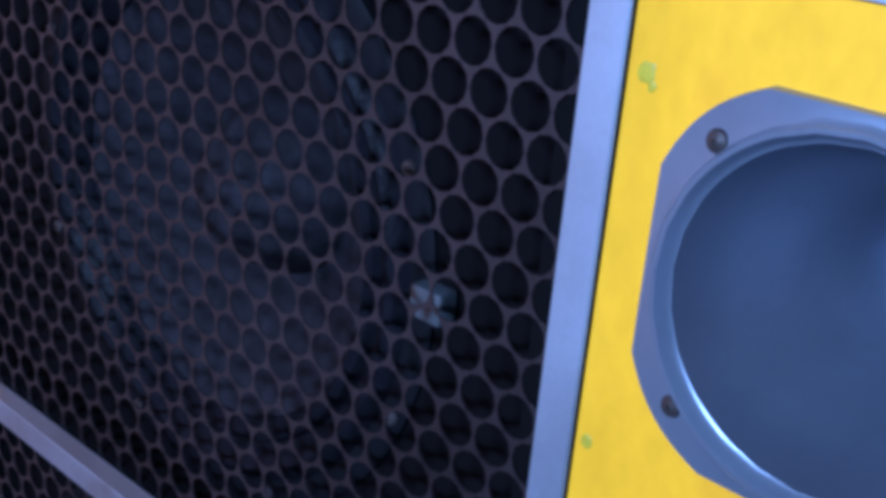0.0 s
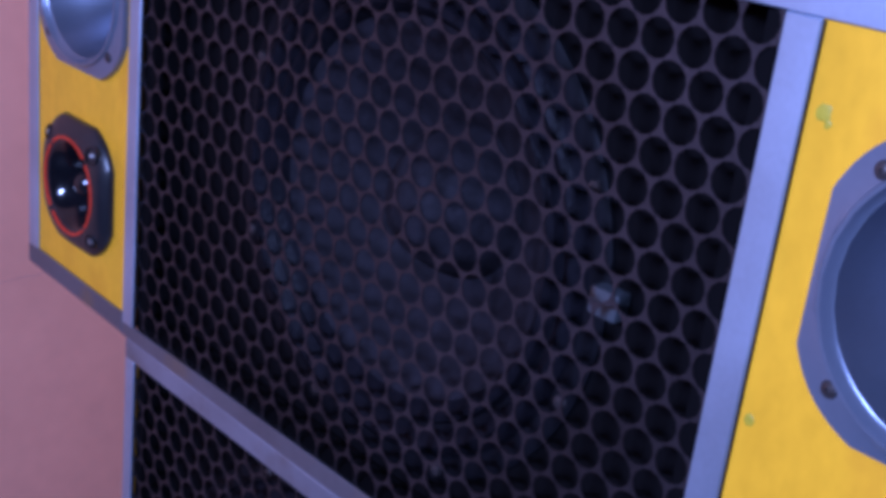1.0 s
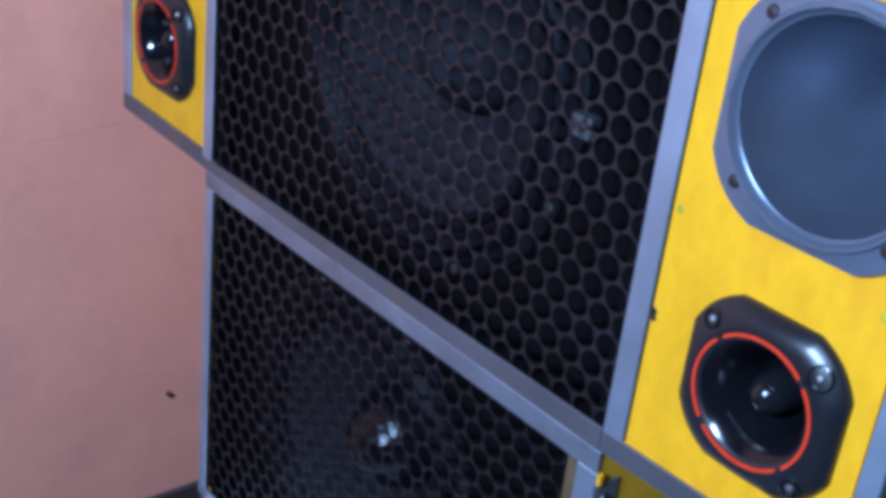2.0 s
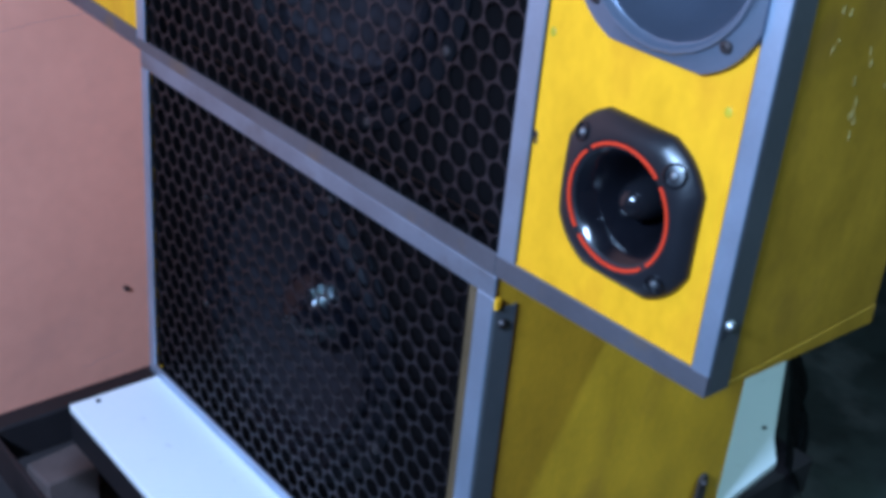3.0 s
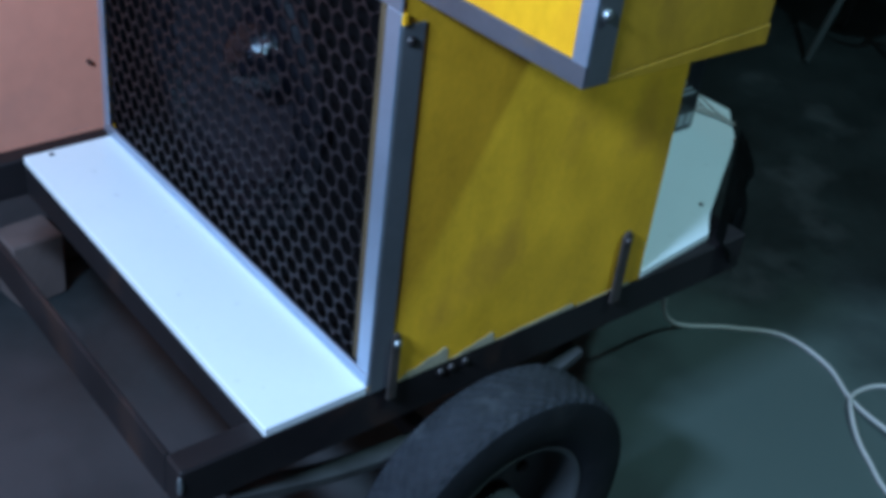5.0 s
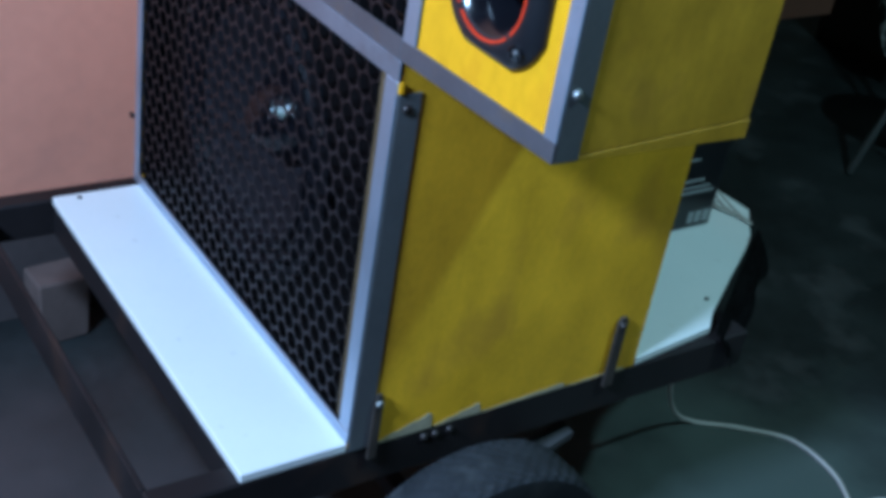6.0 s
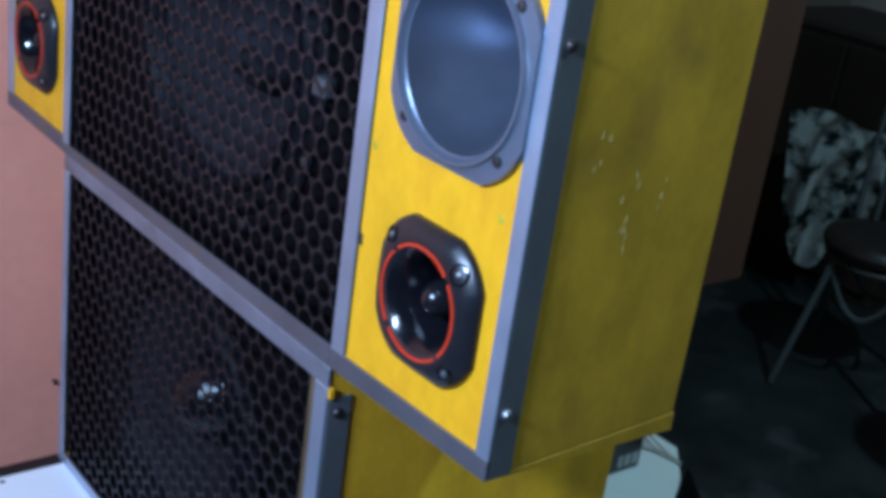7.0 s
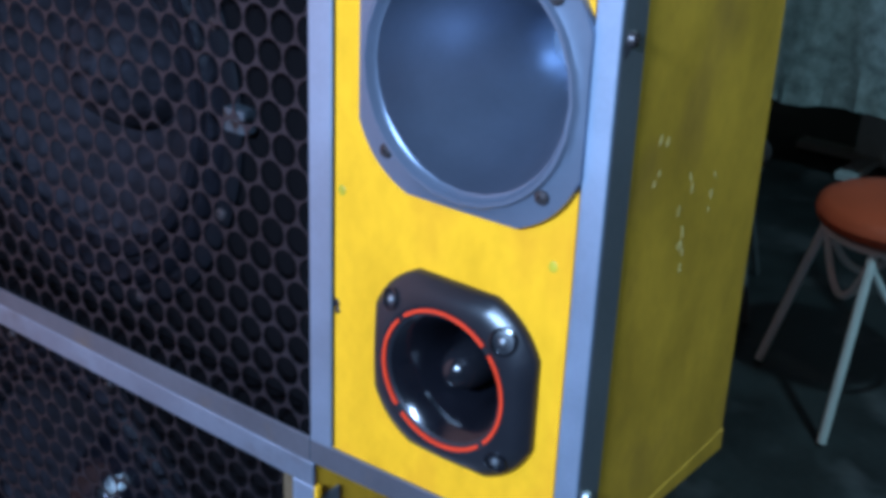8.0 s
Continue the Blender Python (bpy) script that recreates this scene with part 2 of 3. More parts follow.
def smooth_path(points, steps=8):
    pts = [Vector(p) for p in points]
    out = []
    for i in range(len(pts) - 1):
        p0, p1, p2, p3 = pts[max(0, i - 1)], pts[i], pts[i + 1], pts[min(len(pts) - 1, i + 2)]
        for k in range(steps):
            t = k / steps
            out.append(0.5 * (2 * p1 + (p2 - p0) * t + (2 * p0 - 5 * p1 + 4 * p2 - p3) * t * t + (3 * p1 - p0 - 3 * p2 + p3) * t ** 3))
    out.append(pts[-1])
    return out


def tube(path, radius, n=10, closed=False):
    """A round tube along a line of points."""
    bm = bmesh.new()
    pts = [Vector(p) for p in path]
    rings, side = [], None
    for i, p in enumerate(pts):
        a = pts[i - 1] if i or closed else p
        b = pts[(i + 1) % len(pts)] if i < len(pts) - 1 or closed else p
        d = (b - a).normalized()
        if side is None:
            side = d.orthogonal().normalized()
        side = (side - d * side.dot(d)).normalized()
        up = d.cross(side)
        rings.append([bm.verts.new(p + radius * (side * math.cos(2 * math.pi * k / n) + up * math.sin(2 * math.pi * k / n))) for k in range(n)])
    for a, b in list(zip(rings, rings[1:])) + ([(rings[-1], rings[0])] if closed else []):
        for k in range(n):
            bm.faces.new((a[k], a[(k + 1) % n], b[(k + 1) % n], b[k]))
    if not closed:
        bm.faces.new(rings[0])
        bm.faces.new(rings[-1][::-1])
    return bm


# ---- the room ----
floor = part("floor", box((-2.6, -2.6, GROUND - 0.1), (3.2, 4.6, GROUND), 0), CONCRETE, kind="structure")
tagged(floor, "dark smooth concrete floor with pale worn patches and painted pools of light", "floor")
wall_west = part("wall_west", box((-1.0, -2.5, GROUND), (-0.883, 1.0, 3.3), 0.004), PINK, kind="structure")
tagged(wall_west, "salmon pink painted plaster wall with faint cracks", "wall")
dado = part("baseboard", box((-0.8825, -2.49, GROUND), (-0.874, 0.99, -0.215), 0.002), DADO, kind="structure")
tagged(dado, "dark painted base of the salmon wall", "baseboard")
wall_north = part("wall_north", box((-2.6, 4.5, GROUND), (3.2, 4.6, 3.3), 0), BEIGE, kind="structure")
tagged(wall_north, "dim beige painted wall behind the tables", "wall")
wall_east = part("wall_east", box((3.1, -2.5, GROUND), (3.2, 4.5, 3.3), 0), BEIGE, kind="structure")
tagged(wall_east, "dim beige painted wall", "wall")
wall_south = part("wall_south", box((-2.6, -2.6, GROUND), (3.2, -2.5, 3.3), 0), BEIGE, kind="structure")
tagged(wall_south, "beige painted wall", "wall")
wall_far_west = part("wall_far_west", box((-2.6, -2.5, GROUND), (-2.5, 4.5, 3.3), 0), BEIGE, kind="structure")
tagged(wall_far_west, "dim beige painted wall in the far corner", "wall")
ceiling = part("ceiling", box((-2.6, -2.6, 3.3), (3.2, 4.6, 3.4), 0), CEIL, kind="structure")
tagged(ceiling, "plain pale ceiling", "ceiling")


# ---- speaker drivers ----
def flange_outline(half, flat, n=10):
    """An eight-sided plate: straight sides joined by slightly bowed corners; (x, z) pairs."""
    pts = []
    for q in range(4):
        a = math.pi / 2 * q
        c, s = math.cos(a), math.sin(a)
        p0, p1 = Vector((half, -flat)), Vector((half, flat))
        e = Vector((flat, half))
        for k in range(4):
            p = p0.lerp(p1, k / 4)
            pts.append((p.x * c - p.y * s, p.x * s + p.y * c))
        for k in range(n):
            t = k / n
            p = p1.lerp(e, t)
            p *= 1 + 0.075 * math.sin(math.pi * t)
            pts.append((p.x * c - p.y * s, p.x * s + p.y * c))
    return pts


def flange_mesh(half, flat, levels):
    """Rings from the outline inwards. levels: (share of outline, circle radius, y)."""
    out = flange_outline(half, flat)
    bm = bmesh.new()
    rings = []
    for share, radius, y in levels:
        ring = []
        for x, z in out:
            r = math.hypot(x, z)
            k = share + (1 - share) * radius / r
            ring.append(bm.verts.new((x * k, y, z * k)))
        rings.append(ring)
    n = len(out)
    for a, b in zip(rings, rings[1:]):
        for k in range(n):
            bm.faces.new((a[k], a[(k + 1) % n], b[(k + 1) % n], b[k]))
    return bm


def arc_ring(r0, r1, y0, y1, a0, a1, n=16):
    bm = bmesh.new()
    rows = []
    for k in range(n + 1):
        a = a0 + (a1 - a0) * k / n
        c, s = math.cos(a), math.sin(a)
        rows.append([bm.verts.new((r * c, y, r * s)) for r, y in ((r0, y1), (r0, y0), (r1, y0), (r1, y1))])
    for a, b in zip(rows, rows[1:]):
        for k in range(4):
            bm.faces.new((a[k], a[(k + 1) % 4], b[(k + 1) % 4], b[k]))
    bm.faces.new(rows[0])
    bm.faces.new(rows[-1][::-1])
    return bm


def screw_mesh(name, r, material):
    bm = lathe([(r * 1.15, 0.001), (r * 1.15, -0.0006), (r * 0.95, -0.0022), (r * 0.3, -0.003), (r * 0.28, -0.0016), (0, -0.0016)], 14)
    me = bpy.data.meshes.new(name)
    bm.to_mesh(me)
    bm.free()
    me.materials.append(material)
    me.shade_smooth()
    me.set_sharp_from_angle(angle=radians(38))
    return me


def pocket_mesh(name, r):
    bm = lathe([(r, 0.002), (r, -0.0025), (r * 0.82, -0.003), (r * 0.76, 0.0002), (0, 0.0002)], 18)
    me = bpy.data.meshes.new(name)
    bm.to_mesh(me)
    bm.free()
    me.materials.append(GLOSS)
    me.shade_smooth()
    me.set_sharp_from_angle(angle=radians(38))
    return me


ZINC_SCREW = screw_mesh("zinc_screw", 0.0042, STEEL)
DARK_SCREW = screw_mesh("dark_screw", 0.0045, DARKSCREW)
POCKET = pocket_mesh("screw_pocket", 0.0082)


def tweeter(parent, x, z):
    body = part("tweeter", flange_mesh(0.0665, 0.032, [(1, 0, 0.0), (1, 0, -0.0025), (0.97, 0.05, -0.0050), (0.9, 0.05, -0.0066), (0.75, 0.053, -0.0092), (0.5, 0.053, -0.0122), (0.25, 0.053, -0.0140),
                                                       (0, 0.0535, -0.0146), (0, 0.0515, -0.0148), (0, 0.0462, -0.0130), (0, 0.0450, -0.0122)]),
                BLACK, parent, "black octagonal tweeter with a broken red ring", (x, 0, z), True)
    bm = lathe([(0.0165, 0.0405), (0.0170, 0.022), (0.0162, 0.012), (0.0142, 0.004), (0.0110, -0.0016), (0.0072, -0.0048), (0.0035, -0.0064), (0, -0.0068)], 28)
    body.scale = (0.945, 1, 0.945)
    part("bullet", bm, GLOSS, body, "shiny black bullet in the horn's mouth", smooth=True)
    bm = lathe([(0.0452, -0.0122), (0.0435, -0.0110), (0.0400, -0.0078), (0.0365, -0.0032), (0.0330, 0.0035), (0.0290, 0.0130), (0.0245, 0.0260), (0.0215, 0.0370), (0.0165, 0.041)], 64)
    part("mouth", bm, TW_MOUTH, body, "glossy black horn mouth", smooth=True)
    for q in range(4):
        a = math.pi / 4 + math.pi / 2 * q
        part("ring_arc", arc_ring(0.0478, 0.0500, -0.0154, -0.0120, a + 0.07, a + math.pi / 2 - 0.07), ORANGE, body, "red-orange painted arc", smooth=True)
        sx, sz = 0.046 * math.copysign(1, math.cos(a)), 0.0445 * math.copysign(1, math.sin(a))
        k = 1.15 if q == 0 else 0.95
        if q == 2:
            continue
        lean = Vector((0, -1, 0)).rotation_difference(Vector((0.36 * math.cos(a), -1, 0.36 * math.sin(a)))).to_euler()
        pocket = part("screw_pocket", POCKET, None, body, at=(sx * 0.985, -0.0112, sz * 0.985))
        head = part("screw", ZINC_SCREW, None, body, "dull zinc screw", at=(sx * 0.985, -0.0116, sz * 0.985))
        for ob, size in ((pocket, k), (head, 0.58 if q == 0 else 0.66)):
            ob.rotation_euler, ob.scale = lean, (size, 1, size)
    return body


def horn(parent, x, z):
    levels = [(1, 0, 0.0), (1, 0, -0.004), (0.96, 0.075, -0.006), (0.3, 0.0755, -0.0065), (0, 0.0755, -0.0075), (0, 0.0738, -0.0105), (0, 0.0718, -0.0105),
              (0, 0.0700, -0.007), (0, 0.0686, -0.0045), (0, 0.0676, -0.004)]
    body = part("horn", flange_mesh(0.0798, 0.0405, levels), HORN, parent, "grey plastic horn with an eight-sided flange", (x, 0, z), True)
    bm = lathe([(0.0185, 0.112), (0.012, 0.108), (0.006, 0.106), (0, 0.1055)], 24)
    part("mouth", lathe([(0.0677, -0.0039), (0.0635, 0.008), (0.056, 0.024), (0.045, 0.043), (0.035, 0.063), (0.026, 0.083), (0.020, 0.10), (0.017, 0.115)], 64), HORN_MOUTH, body, "glossy blue-grey flare, darkened for its recess", smooth=True)
    part("throat_cap", bm, ALU, body, "pale throat at the bottom of the horn", smooth=True)
    for sx in (-1, 1):
        for sz in (-1, 1):
            part("screw", DARK_SCREW, None, body, "dark screw", at=(0.0565 * sx, -0.0058, 0.0555 * sz))
    return body


def woofer(parent, x, y, z, cap):
    rim = part("woofer", lathe([(0.150, 0.004), (0.197, 0.004), (0.197, -0.003), (0.194, -0.005), (0.181, -0.005), (0.179, -0.002), (0.150, 0.0)], 72), BASKET, parent,
               "dark woofer behind the grille", (x, y, z), True)
    part("surround", lathe([(0.180, -0.001), (0.176, -0.009), (0.170, -0.012), (0.164, -0.009), (0.160, -0.001), (0.157, 0.002), (0.153, -0.006), (0.148, -0.008), (0.143, -0.003), (0.140, 0.003)], 72), RUBBER_ROLL, rim, "rolled rubber surround", smooth=True)
    part("cone", lathe([(0.142, 0.003), (0.120, 0.020), (0.095, 0.038), (0.070, 0.055), (0.052, 0.067)], 72), CONE, rim, "dark paper cone", smooth=True)
    bm = lathe([(0.060, 0.062), (0.056, 0.047), (0.051, 0.036), (0.045, 0.0265), (0.038, 0.0175), (0.030, 0.0095), (0.022, 0.0040), (0.014, 0.0005), (0.007, -0.0010), (0, -0.0015)], 64)
    for v in bm.verts:
        v.co.y += 0.0017 * noise.noise(v.co * 75) + 0.0010 * noise.noise(v.co * 160)
    part("dust_cap", bm, cap, rim, "dented black dust cap", smooth=True)
    for k in range(8):
        a = math.pi / 4 * k + math.pi / 8
        part("bolt", DARK_SCREW, None, rim, at=(0.1885 * math.cos(a), -0.0048, 0.1885 * math.sin(a)))
    part("clamp", box((0.191, -0.016, 0.000), (0.213, -0.003, 0.018), 0.003, 2), CLAMP if cap is CONE else BASKET, rim, "dull metal clamp on the rim", smooth=True)
    return rim


def grille(parent, x0, x1, z0, z1, y, label, ax, az):
    """A punched sheet: round holes 21 mm wide at 24 mm, in staggered rows; one mesh."""
    pitch, r = 0.024, 0.0114
    row = pitch * math.sqrt(3) / 2
    verts, faces = [], []
    nx, nz = int((x1 - x0) / pitch) + 3, int((z1 - z0) / row) + 3
    corner = pitch / math.sqrt(3)
    for j in range(nz):
        for i in range(nx):
            cx = ax - pitch * (i - 1) + (0 if j % 2 else pitch / 2)
            cz = az - row * (j - 1)
            if not (x0 < cx < x1 and z0 < cz < z1):
                continue
            wob = 0.0006 * math.sin(cx * 17) * math.cos(cz * 13)
            base = len(verts)
            for k in range(12):
                a = math.pi / 6 * k
                h = corner if k % 2 else pitch / 2
                # corners of the cell point up and down
                verts.append((cx + h * math.cos(a), y + wob, cz + h * math.sin(a)))
            for k in range(12):
                a = math.pi / 6 * k
                verts.append((cx + r * math.cos(a), y + wob, cz + r * math.sin(a)))
            for k in range(12):
                a = math.pi / 6 * k
                verts.append((cx + r * math.cos(a), y + wob + 0.0010, cz + r * math.sin(a)))
            for k in range(12):
                l = (k + 1) % 12
                faces.append((base + k, base + l, base + 12 + l, base + 12 + k))
                faces.append((base + 12 + k, base + 12 + l, base + 24 + l, base + 24 + k))
    me = bpy.data.meshes.new("grille")
    me.from_pydata(verts, [], faces)
    me.materials.append(GRILLE)
    return part("grille", me, None, parent, label)


TRIM = 0.020


def holed_board(bm, x0, x1, z0, z1, y0, y1, cx, cz, r, n=48):
    """A board with one round hole through it."""
    rim = []
    for k in range(n):
        a = 2 * math.pi * k / n
        c, s = math.cos(a), math.sin(a)
        reach = min(((x1 - cx) if c > 0 else (x0 - cx)) / c if abs(c) > 1e-6 else 9, ((z1 - cz) if s > 0 else (z0 - cz)) / s if abs(s) > 1e-6 else 9)
        rim.append((cx + reach * c, cz + reach * s, cx + r * c, cz + r * s))
    # the outline's own corners
    for x, z in ((x0, z0), (x1, z0), (x1, z1), (x0, z1)):
        k = min(range(n), key=lambda i: (rim[i][0] - x) ** 2 + (rim[i][1] - z) ** 2)
        rim[k] = (x, z, rim[k][2], rim[k][3])
    cols = [[bm.verts.new(p) for p in ((ox, y0, oz), (ix, y0, iz), (ix, y1, iz), (ox, y1, oz))] for ox, oz, ix, iz in rim]
    for k in range(n):
        a, b = cols[k], cols[(k + 1) % n]
        for i in range(4):
            bm.faces.new((a[i], b[i], b[(i + 1) % 4], a[(i + 1) % 4]))
    return bm


def strip(parent, lo, hi, label="", name="trim_strip"):
    return part(name, box(lo, hi, 0.0008), ALU, parent, label)


# ---- upper cabinet ----
LX, WX0, WX1 = -0.607, -0.813, 0.217     # lower cabinet's side, outer sides of both wings
Z1, Z2 = 0.441, 0.886                    # seam between the cabinets, top
WING = 0.211                             # depth of the wings
upper = thing("speaker_cabinet", "yellow winged speaker cabinet with aluminium edging, on the lower cabinet", "speaker", "stacked speakers", at=(0, 0, 0))
for lo, hi in (((LX + 0.002, 0.0475, Z1), (LX + 0.017, 0.57, Z2)), ((-0.015, 0.0475, Z1), (0.002, 0.57, Z2)), ((LX + 0.0175, 0.0475, Z1), (-0.0155, 0.57, Z1 + 0.015)),
               ((LX + 0.0175, 0.0475, Z2 - 0.015), (-0.0155, 0.57, Z2)), ((LX + 0.0175, 0.555, Z1 + 0.0155), (-0.0155, 0.57, Z2 - 0.0155))):
    part("rear_board", box(lo, hi, 0.001), BROWN, upper, "bare dark brown plywood")
for lo, hi in (((LX + 0.002, 0.0045, Z1), (LX + 0.017, 0.047, Z2)), ((-0.015, 0.0045, Z1), (0.002, 0.047, Z2)), ((LX + 0.0175, 0.0045, Z1), (-0.0155, 0.0355, Z1 + 0.0145)), ((LX + 0.0175, 0.0045, Z2 - 0.0145), (-0.0155, 0.0355, Z2))):
    part("frame_board", box(lo, hi, 0.0005), BAFFLE, upper, "black painted front frame")
MID = LX / 2
part("baffle", holed_board(bmesh.new(), LX + 0.017, -0.015, Z1 + 0.015, Z2 - 0.015, 0.036, 0.046, MID, 0.662, 0.155), BAFFLE, upper, "black baffle board behind the grille")
woofer(upper, MID + 0.006, 0.036, 0.662, CONE)
grille(upper, LX - 0.006, 0.009, Z1 + 0.006, Z2 - 0.004, 0.002, "punched metal grille with round holes", -0.016, 0.857)


def wing(x0, x1, inner):
    """Boards of one wing between the sides x0 < x1; inner: the side that meets the middle box."""
    out0, out1 = (x1 - 0.015, x1) if inner == x0 else (x0, x0 + 0.015)
    part("wing_side", prism([(0.003, 0.451), (WING, Z1 + 0.0185), (WING, Z2), (0.003, Z2)], out0, out1, "x", 0.0008), WING_SHADED, upper, "yellow painted plywood side, scraped")
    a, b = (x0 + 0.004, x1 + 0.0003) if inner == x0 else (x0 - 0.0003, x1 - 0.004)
    part("wing_bottom", prism([(0.003, 0.4475), (WING + 0.002, Z1 + 0.0002), (WING + 0.002, Z1 + 0.0178), (0.003, 0.4502)], a, b, "x", 0.0004), WING_SHADED, upper, "yellow painted bottom board")
    part("wing_top", box((min(x0, x1) + 0.017, 0.003, Z2 - 0.015), (x1 - 0.017, WING, Z2), 0.001), YELLOW_DUST, upper, "yellow painted top board")
    part("wing_back", box((x0 + 0.017, WING - 0.015, Z1 + 0.019), (x1 - 0.017, WING - 0.001, Z2 - 0.016), 0.001), YELLOW_DUST, upper, "yellow painted back board")


wing(0.003, WX1, 0.003)
wing(WX0, LX - 0.003, LX - 0.003)
TWX, TWZ, HNX, HNZ = 0.1225, 0.560, 0.1245, 0.751
for x0, x1, tx, hx in ((0.004, WX1 - 0.016, TWX, HNX), (WX0 + 0.016, LX - 0.004, -0.708, -0.706)):
    bm = holed_board(bmesh.new(), x0, x1, Z1 + 0.014, 0.648, 0.0, 0.014, tx, TWZ, 0.0525)
    holed_board(bm, x0, x1, 0.648, Z2 - 0.002, 0.0, 0.014, hx, HNZ, 0.0715)
    bmesh.ops.remove_doubles(bm, verts=bm.verts, dist=1e-5)
    part("front_panel", bm, YELLOW, upper, "bright yellow painted front panel")
    tweeter(upper, tx, TWZ)
    horn(upper, hx, HNZ)
# aluminium edging: top, bottom, outer angles and the two inner strips
strip(upper, (WX0 - 0.002, -0.003, Z2 - TRIM), (WX1 + 0.002, 0.0, Z2 + 0.002), "aluminium edging strip")
# the bottom edging is nailed on in three lengths, a little out of level
for outline in ([(WX0 - 0.002, 0.4445), (LX - 0.0145, Z1), (LX - 0.0145, 0.4615), (WX0 - 0.002, 0.465)],
                [(LX - 0.014, Z1 - 0.001), (-0.0015, Z1), (-0.0015, 0.461), (LX - 0.014, 0.4535)],
                [(-0.001, Z1), (WX1 + 0.002, 0.449), (WX1 + 0.002, 0.4672), (-0.001, 0.4605)]):
    part("trim_strip", prism(outline, -0.003, 0.0, "y", 0.0006), SCUFFED, upper, "scuffed aluminium edging strip")
for x0, x1 in ((-0.001, 0.019), (LX - 0.014, LX + 0.004), (0.203, WX1 + 0.002), (WX0 - 0.002, WX0 + 0.0175)):
    strip(upper, (x0, -0.0028, 0.4528 if x1 == LX + 0.004 else Z1 + TRIM - 0.002), (x1, 0.0, Z2 - TRIM - 0.0004), "aluminium edging strip")
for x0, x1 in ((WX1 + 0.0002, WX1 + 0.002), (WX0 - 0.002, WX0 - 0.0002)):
    strip(upper, (x0, 0.0002, 0.4485), (x1, 0.0245, Z2), "aluminium angle on the side, darkened as its shaded face").data.materials[0] = SHADED_SIDE
for z in (0.506, 0.789, 0.86):
    for x, t in ((WX1 + 0.0022, 90), (WX0 - 0.0022, -90)):
        b = part("bolt", ZINC_SCREW if z < 0.6 else DARK_SCREW, None, upper, "bolt in the edging", at=(x, 0.0085, z))
        b.rotation_euler = (0, 0, radians(t))
        b.scale = (0.9, 1.3, 0.9)
# black strips draw the shadow gap, with its grime, beside the proud edging
for x0, x1 in ((0.0191, 0.0203), (LX - 0.0152, LX - 0.0141)):
    part("shadow_gap", box((x0, -0.0005, Z1 + TRIM + 0.001), (x1, 0.0008, Z2 - TRIM - 0.001), 0), BAFFLE, upper, "dark strip for the shadow and grime in the joint beside the edging")
# marks on the paint
random.seed(4)
bm = bmesh.new()
for cy, cz, n in ((0.060, 0.708, 4), (0.104, 0.640, 7), (0.140, 0.672, 4), (0.100, 0.675, 3)):
    for k in range(n):
        y, z = cy + random.uniform(-0.008, 0.008), cz + random.uniform(-0.016, 0.016)
        h, w = random.uniform(0.0018, 0.0046), random.uniform(0.0004, 0.0008)
        bmesh.ops.create_icosphere(bm, subdivisions=1, radius=1, matrix=Matrix.LocRotScale((WX1, y, z), Euler((radians(random.uniform(-20, 20)), 0, 0)), (0.0004, w, h)))
part("paint_scrape", bm, SCRATCH, upper, "pale scrapes in the yellow paint", kind="stuff")
for x, z, r, m in ((0.029, 0.823, 0.004, SMUDGE), (0.032, 0.818, 0.002, SMUDGE), (0.026, 0.657, 0.003, SMUDGE), (0.188, 0.653, 0.003, SMUDGE), (0.0215, 0.575, 0.003, BLACK), (0.0225, 0.570, 0.0022, BLACK)):
    bm = bmesh.new()
    bmesh.ops.create_icosphere(bm, subdivisions=2, radius=1, matrix=Matrix.LocRotScale((0, 0, 0), Euler((0, 0.5, 0)), (r, 0.0006, r * 1.3)))
    for v in bm.verts:
        v.co.x *= 1 + 0.35 * noise.noise(v.co * 300)
        v.co.z *= 1 + 0.35 * noise.noise(v.co * 260 + Vector((3, 1, 2)))
    part("smudge", bm, m, upper, "small smudge on the paint", at=(x, 0, z))

# ---- lower cabinet ----
DEPTH = 0.412
lower = thing("speaker_cabinet", "yellow lower speaker cabinet with a punched grille, on a white board", "speaker", "stacked speakers")
Z1L = Z1 - 0.001
part("side_panel", box((-0.015, 0.002, -0.0122), (0.0, DEPTH, Z1L), 0.0012), YELLOW_DUST, lower, "yellow painted plywood side with a chipped bottom edge")
part("side_panel", box((LX - 0.004, 0.0045, 0.0), (LX + 0.015, DEPTH, Z1L), 0.0012), YELLOW, lower, "yellow painted plywood side")
part("bottom_panel", box((LX + 0.0155, 0.002, 0.0), (-0.0155, DEPTH, 0.015), 0.001), BAFFLE, lower)
part("top_panel", box((LX + 0.0155, 0.002, Z1L - 0.015), (-0.0155, DEPTH, Z1L), 0.001), BAFFLE, lower)
part("back_panel", box((LX + 0.0155, DEPTH - 0.015, 0.0155), (-0.0155, DEPTH - 0.0005, Z1L - 0.0155), 0.001), BROWN, lower)
part("baffle", holed_board(bmesh.new(), LX + 0.016, -0.016, 0.0155, Z1L - 0.0155, 0.036, 0.046, MID - 0.048, 0.208, 0.155), BAFFLE, lower, "black baffle board behind the grille")
woofer(lower, MID - 0.048, 0.036, 0.208, CAP)
grille(lower, LX + 0.002, -0.037, 0.004, Z1 - 0.008, 0.0018, "punched metal grille with round holes", -0.035, 0.4326)
part("cleat", box((-0.034, 0.002, 0.0156), (-0.0156, 0.035, Z1L - 0.0156), 0.001), WORN, lower, "yellow painted wooden cleat at the grille's edge")
